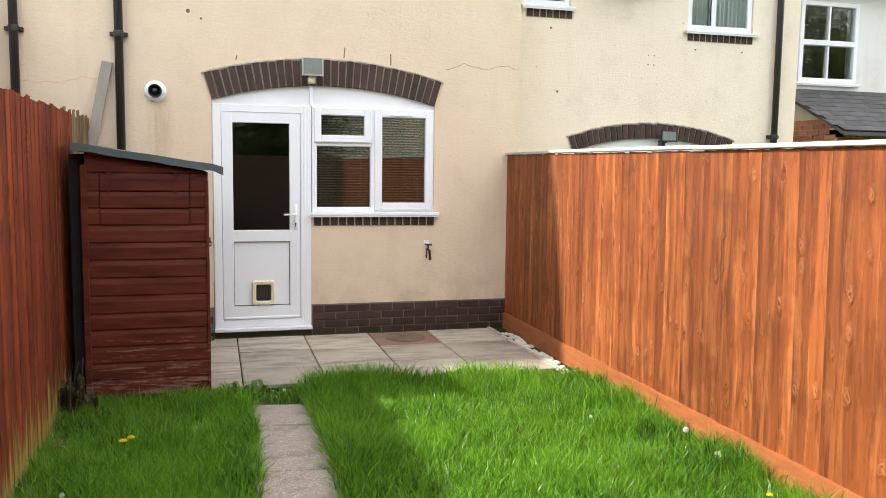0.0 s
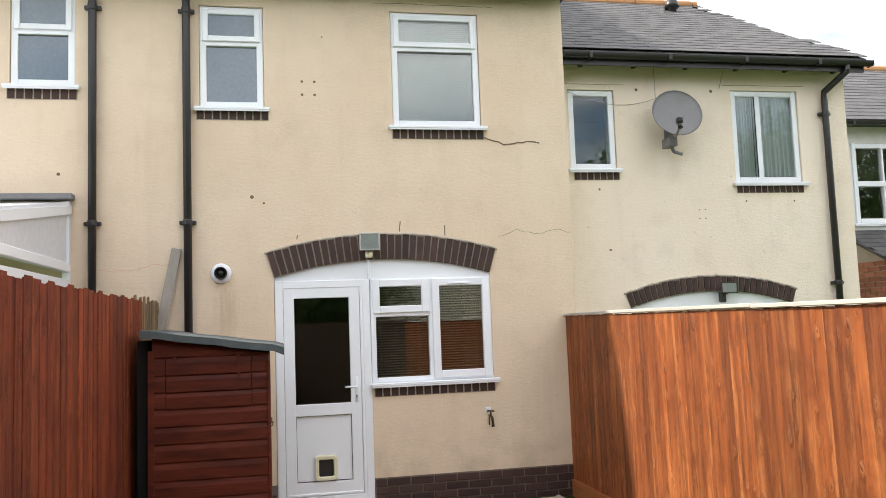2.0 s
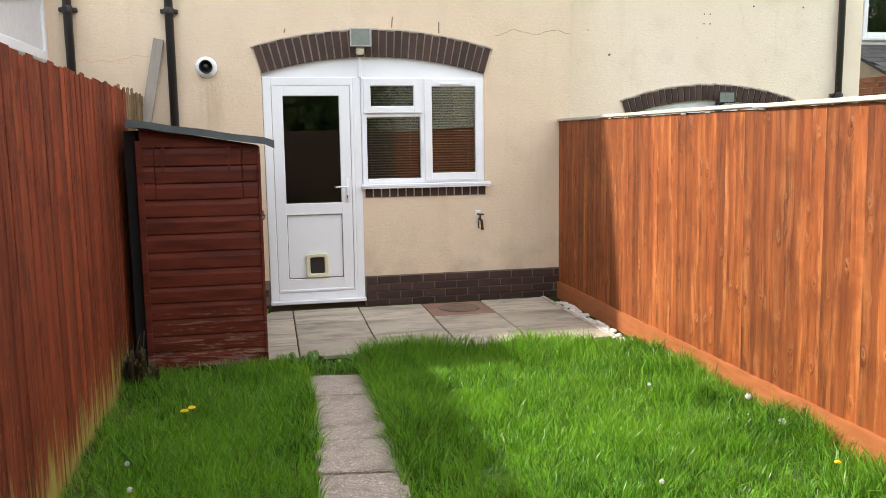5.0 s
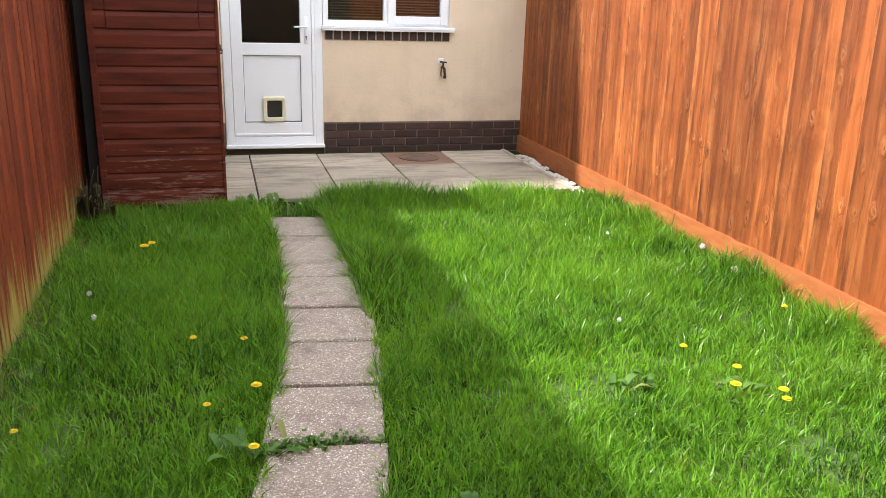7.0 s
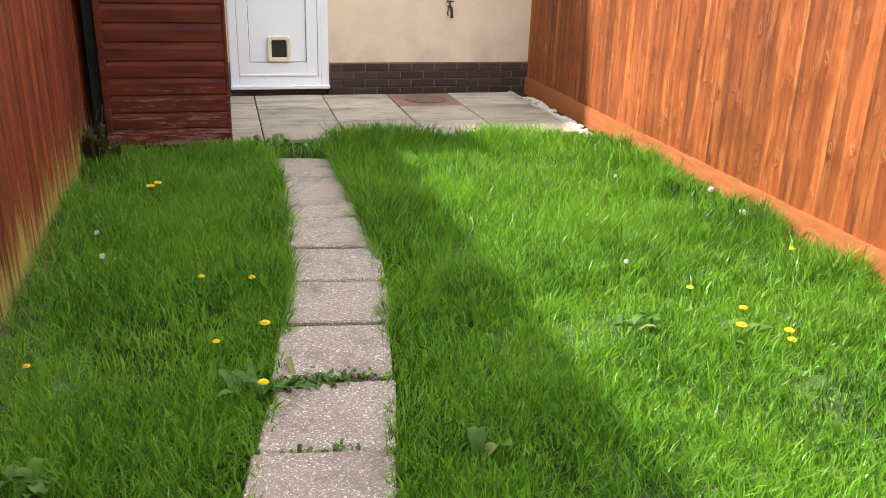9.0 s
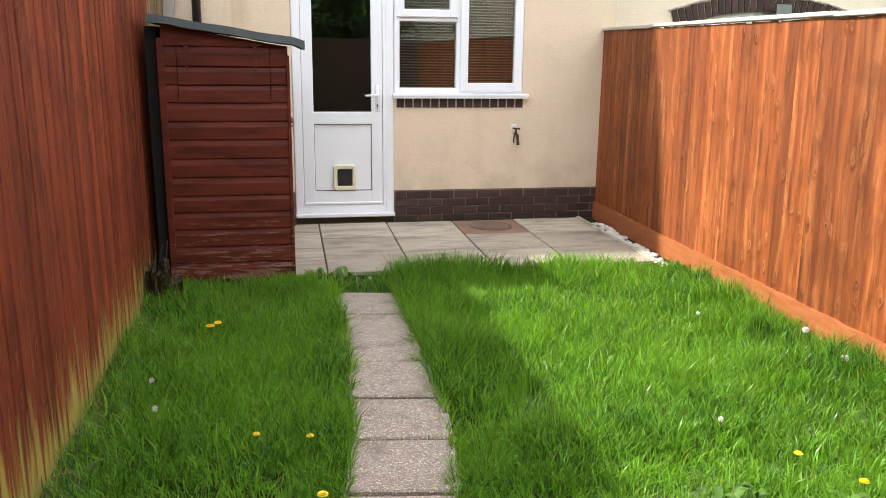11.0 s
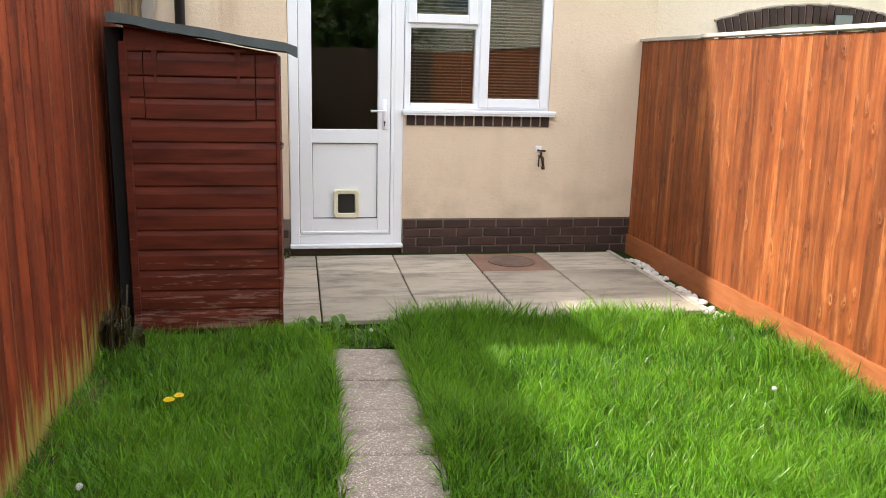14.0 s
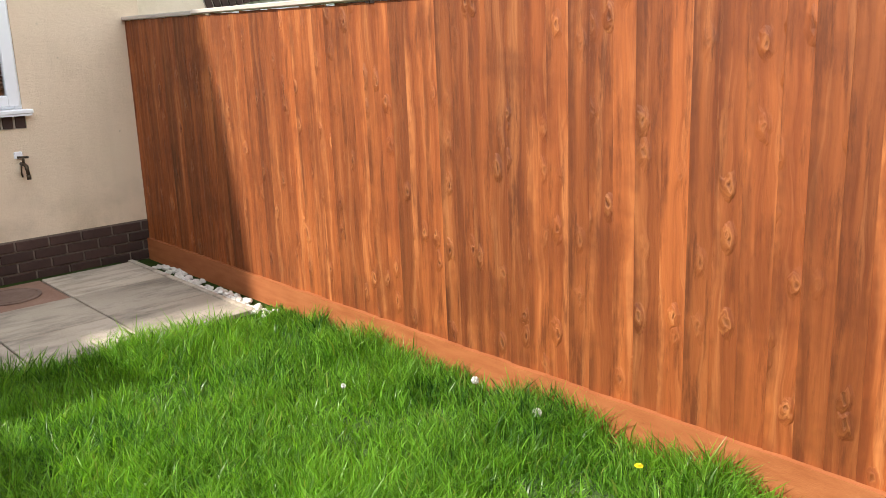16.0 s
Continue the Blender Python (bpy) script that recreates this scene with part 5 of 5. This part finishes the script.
def lawn(n, y0, y1, seed):
    """Blades in loose tufts, longer at the edges."""
    rng = np.random.default_rng(seed)
    tx, ty = rng.uniform(-0.97, 2.85, n // 9), rng.uniform(y0, y1, n // 9)
    lump = np.array([noise.noise(Vector((a * 2.1, b * 2.1, 0.3))) + 0.5 * noise.noise(Vector((a * 6, b * 6, 4.0))) for a, b in zip(tx, ty)])
    keep = rng.random(len(tx)) < np.clip(0.75 + 0.6 * lump, 0.25, 1)
    tx, ty, lump = tx[keep], ty[keep], lump[keep]
    k = 11
    x = np.repeat(tx, k) + rng.normal(0, 0.022, len(tx) * k)
    y = np.repeat(ty, k) + rng.normal(0, 0.022, len(tx) * k)
    lump = np.repeat(lump, k)
    lean_dir = np.repeat(rng.uniform(0, math.tau, len(tx)), k) + rng.normal(0, 0.9, len(x))
    ok = (x > -0.975) & (x < 2.846) & (y < -1.83) & ~on_path(x, y)
    ok &= ~((x < 0.0) & (y > -1.97))
    ok &= ~((np.abs(x - 0.4) < 0.25) & (y > -2.22) & (rng.random(len(x)) < 0.75))
    ok &= ~((x < -0.80) & (rng.random(len(x)) < 0.6))
    x, y, lump, lean_dir = x[ok], y[ok], lump[ok], lean_dir[ok]
    h = 0.085 + 0.05 * lump + rng.uniform(-0.035, 0.05, len(x))
    edge = np.clip(1 - (-1.83 - y) / 0.5, 0, 1) * (x > 0.65) * np.clip((2.75 - x) / 0.5, 0, 1)
    h = h * (1 + 0.7 * edge) + 0.035 * np.exp(-((x - 0.72) / 0.13) ** 2) * (y > -3.9)
    h *= np.interp(y, [-5.2, -3.8], [0.68, 1.0])
    h *= np.where((x > 2.45) & (y > -2.2), 0.65, 1.0)
    h *= 1 + 0.75 * np.clip((x - 2.35) / 0.35, 0, 1) * (y < -2.3) * np.clip(0.6 + lump, 0.2, 1.2)
    h *= np.where((x > 0.2) & (x < 1.1) & (y > -4.2), 1.18, 1.0)
    h = np.clip(h, 0.025, 0.22)
    w = 0.0014 + 0.0032 * rng.random(len(x)) ** 1.8
    a = rng.uniform(0, math.tau, len(x))
    dx, dy = np.cos(a) * w, np.sin(a) * w
    bend = h * rng.uniform(0.2, 1.05, len(x))
    lx, ly = np.cos(lean_dir) * bend, np.sin(lean_dir) * bend
    z0 = np.full(len(x), -0.058)
    hz = h * np.sqrt(np.clip(1.25 - (bend / h) ** 2, 0.3, 1))
    base = [np.stack([x - dx, y - dy, z0], 1), np.stack([x + dx, y + dy, z0], 1),
            np.stack([x + lx * 0.3 - dx * 0.9, y + ly * 0.3 - dy * 0.9, z0 + hz * 0.62], 1), np.stack([x + lx * 0.3 + dx * 0.9, y + ly * 0.3 + dy * 0.9, z0 + hz * 0.62], 1),
            np.stack([x + lx, y + ly, z0 + hz], 1)]
    verts = np.stack(base, 1).reshape(-1, 3)
    # keep tips clear of the fence faces
    verts[:, 0] = np.clip(verts[:, 0], -0.968, 2.848)
    cnt = len(x)
    o = np.arange(cnt)[:, None] * 5
    loops = (o + np.array([[0, 1, 3, 2, 2, 3, 4]])).ravel()
    me = bpy.data.meshes.new("lawn_grass")
    me.vertices.add(cnt * 5)
    me.vertices.foreach_set("co", verts.ravel())
    me.loops.add(cnt * 7)
    me.loops.foreach_set("vertex_index", loops.astype(np.int32))
    me.polygons.add(cnt * 2)
    starts = (np.arange(cnt)[:, None] * 7 + np.array([[0, 4]])).ravel()
    me.polygons.foreach_set("loop_start", starts.astype(np.int32))
    me.update(calc_edges=True)
    me.validate()
    me.materials.append(M_GRASS)
    return tagged(new("lawn_grass", me), "long uncut green lawn grass in tufts", "grass", kind="stuff")


lawn(250000, -6.6, -1.84, 3)
lawn(60000, -10.9, -6.6, 4)

# ---- flowers and weeds ----


def dandelion(x, y, h, size):
    d = thing("dandelion", (x, y, -0.05), "yellow dandelion in bloom in the grass", "flower", "dandelions in the lawn")
    s = Shape()
    s.tube([(x, y, -0.055), (x + 0.006, y, h * 0.5), (x, y, h)], 0.002, 5)
    part("stem", s, M_WEED, d)
    s = Shape()
    for ring, (n, ln, up) in enumerate(((16, 1.0, 0.15), (13, 0.75, 0.5), (8, 0.45, 1.0))):
        for k in range(n):
            a = math.tau * k / n + ring * 0.4
            c, t = math.cos(a), math.sin(a)
            r = size * ln
            wv = size * 0.16
            z = h + 0.002 * ring
            p = [(x + c * 0.002 - t * wv * 0.4, y + t * 0.002 + c * wv * 0.4, z), (x + c * 0.002 + t * wv * 0.4, y + t * 0.002 - c * wv * 0.4, z),
                 (x + c * r + t * wv, y + t * r - c * wv, z + r * up * 0.5), (x + c * r - t * wv, y + t * r + c * wv, z + r * up * 0.5)]
            s.solid(p, [(q[0], q[1], q[2] + 0.0012) for q in p])
    part("petals", s, M_YELLOW, d)


for x, y, h, r in ((-0.50, -3.04, 0.06, 0.024), (-0.46, -3.02, 0.07, 0.022), (-0.21, -4.36, 0.04, 0.015), (0.0, -4.41, 0.04, 0.016), (0.03, -4.88, 0.05, 0.02), (-0.15, -4.98, 0.04, 0.014),
                   (-0.77, -5.04, 0.04, 0.013), (1.84, -4.88, 0.05, 0.017), (1.95, -5.11, 0.05, 0.018), (1.85, -5.25, 0.05, 0.022), (2.01, -5.33, 0.05, 0.02),
                   (1.97, -5.40, 0.05, 0.018), (0.0, -5.32, 0.05, 0.018), (2.6, -4.55, 0.05, 0.016)):
    dandelion(x, y, h, r)


def puff(x, y, h, r):
    d = thing("dandelion_clock", (x, y, -0.05), "white dandelion seed head in the grass", "flower", "dandelion clocks")
    s = Shape()
    s.tube([(x, y, -0.055), (x, y, h)], 0.0018, 5)
    part("stem", s, M_WEED, d)
    s = Shape()
    for k in range(60):
        v = Vector((random.gauss(0, 1), random.gauss(0, 1), random.gauss(0, 1))).normalized() * r
        p = Vector((x, y, h))
        s.tube([p, p + v], [0.0006, r * 0.14], 4)
    part("seeds", s, M_PUFF, d)


for x, y, h, r in ((2.67, -4.02, 0.06, 0.02), (2.72, -3.62, 0.07, 0.018), (-0.64, -4.07, 0.05, 0.014), (0.47, -2.08, 0.03, 0.012), (2.3, -3.2, 0.05, 0.012), (1.7, -4.55, 0.05, 0.012), (-0.7, -3.75, 0.05, 0.013)):
    puff(x, y, h, r)


def leafy(name, x, y, n, ln, wd, rise, mat, label, cat, spread=0.06, group="", deep=0.6):
    """A rosette of broad, pointed, creased leaves."""
    s = Shape()
    for k in range(n):
        a = random.uniform(0, math.tau)
        L, Wd = ln * random.uniform(0.6, 1.15), wd * random.uniform(0.7, 1.2)
        bx, by = x + random.gauss(0, spread), y + random.gauss(0, spread * deep)
        up = rise * random.uniform(0.5, 1.3)
        c, t = math.cos(a), math.sin(a)
        mid = [(0.0, 0.0, 0.1), (0.3, up * 0.5, 0.75), (0.6, up * 0.85, 1.0), (0.85, up * 0.9, 0.7), (1.0, up * 0.8, 0.05)]
        row = []
        for f, z, ww in mid:
            d = f * L
            row.append([s.bm.verts.new((bx + c * d - t * e * Wd * ww / 2, by + t * d + c * e * Wd * ww / 2, -0.05 + z + (0.12 * Wd if e else 0))) for e in (-1, 0, 1)])
        for p, q in zip(row, row[1:]):
            for j in (0, 1):
                s.bm.faces.new((p[j], p[j + 1], q[j + 1], q[j]))
    return tagged(part(name, s, mat, smooth=True), label, cat, group)


leafy("dock_weed", 0.22, -1.98, 16, 0.10, 0.045, 0.11, M_WEED, "broad-leaved green dock weed by the patio", "weed", 0.07)
leafy("creeping_weed", 0.45, -2.03, 46, 0.06, 0.03, 0.05, M_WEED, "low creeping green weed at the path's end", "weed", 0.14)
leafy("joint_weed", 0.22, -5.22, 170, 0.034, 0.016, 0.045, M_WEED, "small weeds growing in the path's joint", "weed", 0.11, deep=0.2)
leafy("joint_weed", 0.58, -3.53, 40, 0.03, 0.016, 0.04, M_WEED, "small weeds growing in the path's joint", "weed", 0.05, deep=0.4)
leafy("joint_weed", 0.34, -4.40, 30, 0.025, 0.012, 0.035, M_WEED, "small weeds growing in the path's joint", "weed", 0.1, deep=0.08)
leafy("joint_weed", 0.13, -5.65, 34, 0.03, 0.014, 0.05, M_WEED, "small weeds growing in the path's joint", "weed", 0.08, deep=0.08)
leafy("dandelion_leaves", 0.02, -5.25, 16, 0.12, 0.03, 0.08, M_WEED, "jagged dandelion leaves beside the path", "weed", 0.05)
leafy("dandelion_leaves", 1.85, -5.2, 14, 0.11, 0.03, 0.07, M_WEED, "jagged dandelion leaves in the lawn", "weed", 0.06)
leafy("dandelion_leaves", 1.5, -5.05, 12, 0.1, 0.03, 0.07, M_WEED, "jagged dandelion leaves in the lawn", "weed", 0.06)
leafy("fence_weed", -0.66, -5.62, 14, 0.07, 0.045, 0.07, M_WEED, "broad low weed leaves near the fence", "weed", 0.05)
leafy("lawn_weed", 0.62, -5.75, 5, 0.07, 0.045, 0.09, M_WEED, "broad weed leaves in the grass by the path", "weed", 0.03)
M_STRAW = leaf_mat("dry_stalks", (0.16, 0.12, 0.05), (0.34, 0.27, 0.13), 0.2, 0.7)
s = Shape()
for k in range(420):
    bx, by = -0.965 + abs(random.gauss(0, 0.07)), random.uniform(-6.4, -2.2)
    a, ln = random.uniform(0, math.tau), random.uniform(0.04, 0.13)
    e = (min(2.8, max(-0.96, bx + math.cos(a) * ln)), by + math.sin(a) * ln, -0.05 + ln * random.uniform(0.15, 0.7))
    s.tube([(bx, by, -0.056), ((bx + e[0]) / 2, (by + e[1]) / 2, e[2] * 0.7), e], [0.0018, 0.0014, 0.0005], 3)
tagged(part("dry_grass", s, M_STRAW), "dead dry stalks along the fence foot", "grass", kind="stuff")
leafy("door_weed", -0.02, -0.15, 14, 0.05, 0.02, 0.09, M_WEED, "small weed beside the doorstep", "weed", 0.02)
bramble = thing("bramble", (-0.88, -2.12, -0.05), "dark straggly bramble between fence and shed", "plant")
s = Shape()
for k in range(7):
    bx, by = -0.9 + random.uniform(-0.04, 0.06), -2.15 + random.uniform(-0.12, 0.1)
    t = random.uniform(-0.05, 0.12)
    s.tube([(bx, by, -0.06), (bx + t * 0.3, by - 0.02, 0.14), (bx + t, by - 0.05, random.uniform(0.2, 0.36))], 0.003, 5)
part("stems", s, M_BARK, bramble)
lv = leafy("leaves", -0.88, -2.2, 44, 0.05, 0.032, 0.24, M_BRAMBLE, "", "", 0.06)
lv.parent = bramble
lv.matrix_parent_inverse = bramble.matrix_basis.inverted()

# ---- house opposite, seen mirrored in the kitchen panes ----
opp = thing("house_opposite", (8.0, -22.0, 0.0), "pale rendered house with slate roof beyond the garden", "house")
s = Shape()
s.box(3.4, 13.0, -26.0, -20.0, -0.05, 4.8)
part("wall", s, M_PALE, opp)
s = Shape()
s.prism([(3.1, 4.805), (13.3, 4.805), (13.3, 4.9), (8.2, 7.6), (3.1, 4.9)], -26.2, -19.7)
part("roof", s, M_SLATE, opp)
for x0, z0 in ((4.6, 3.2), (8.6, 3.2), (9.0, 1.0)):
    s = Shape()
    bars(s, x0, x0 + 1.1, z0, z0 + 1.1, 0.07, -20.0, -19.95)
    part("window_frame", s, M_UPVC, opp)
    s = Shape()
    s.box(x0 + 0.06, x0 + 1.04, -19.998, -19.98, z0 + 0.06, z0 + 1.04)
    part("window_pane", s, M_OBSCURE, opp)

# ---- trees beyond the garden, seen in the panes ----


def tree(x, y, h, seed, label):
    rng = random.Random(seed)
    t = thing("tree", (x, y, 0.0), label, "tree", "trees beyond the garden")
    s = Shape()
    s.tube([(x, y, -0.1), (x + 0.1, y, h * 0.3), (x - 0.1, y + 0.1, h * 0.6), (x, y, h * 0.9)], [0.28, 0.22, 0.13, 0.03], 10)
    tips = []
    for k in range(22):
        a, z = rng.uniform(0, math.tau), h * rng.uniform(0.08, 0.8)
        ln = h * rng.uniform(0.18, 0.34)
        e = Vector((x + math.cos(a) * ln, y + math.sin(a) * ln, z + ln * rng.uniform(0.3, 0.8)))
        s.tube([(x, y, z), (Vector((x, y, z)) + e) / 2 + Vector((0, 0, 0.15)), e], [0.09, 0.05, 0.015], 6)
        tips += [e, (Vector((x, y, z)) + e) / 2]
    part("trunk", s, M_BARK, t)
    vs, fs = [], []
    for e in tips + [Vector((x, y, h * 0.9)), Vector((x, y, h * 0.75))]:
        for k in range(230):
            p = e + Vector((rng.gauss(0, 0.6), rng.gauss(0, 0.6), rng.gauss(0, 0.5)))
            u = Vector((rng.gauss(0, 1), rng.gauss(0, 1), rng.gauss(0, 1))).normalized() * 0.12
            w = Vector((rng.gauss(0, 1), rng.gauss(0, 1), rng.gauss(0, 1))).normalized() * 0.08
            n = len(vs)
            vs += [p - u, p + w, p + u, p - w]
            fs.append((n, n + 1, n + 2, n + 3))
    me = bpy.data.meshes.new("leaves")
    me.from_pydata([tuple(v) for v in vs], [], fs)
    me.materials.append(M_TREE)
    ob = new("leaves", me)
    ob.parent = t
    ob.matrix_parent_inverse = t.matrix_basis.inverted()


for k, (x, y, h) in enumerate(((-4.5, -16, 7.4), (-1.6, -17, 6.6), (0.9, -15.5, 6.2), (0.4, -21, 7.8), (6.4, -31, 6.8), (9.5, -31, 8.4), (13.5, -16, 7.6), (17.5, -15, 8.0), (22, -15, 8.5), (26, -16, 9.0), (30, -15, 9.0))):
    tree(x, y, h, 11 + k, "leafy green tree beyond the garden fence")
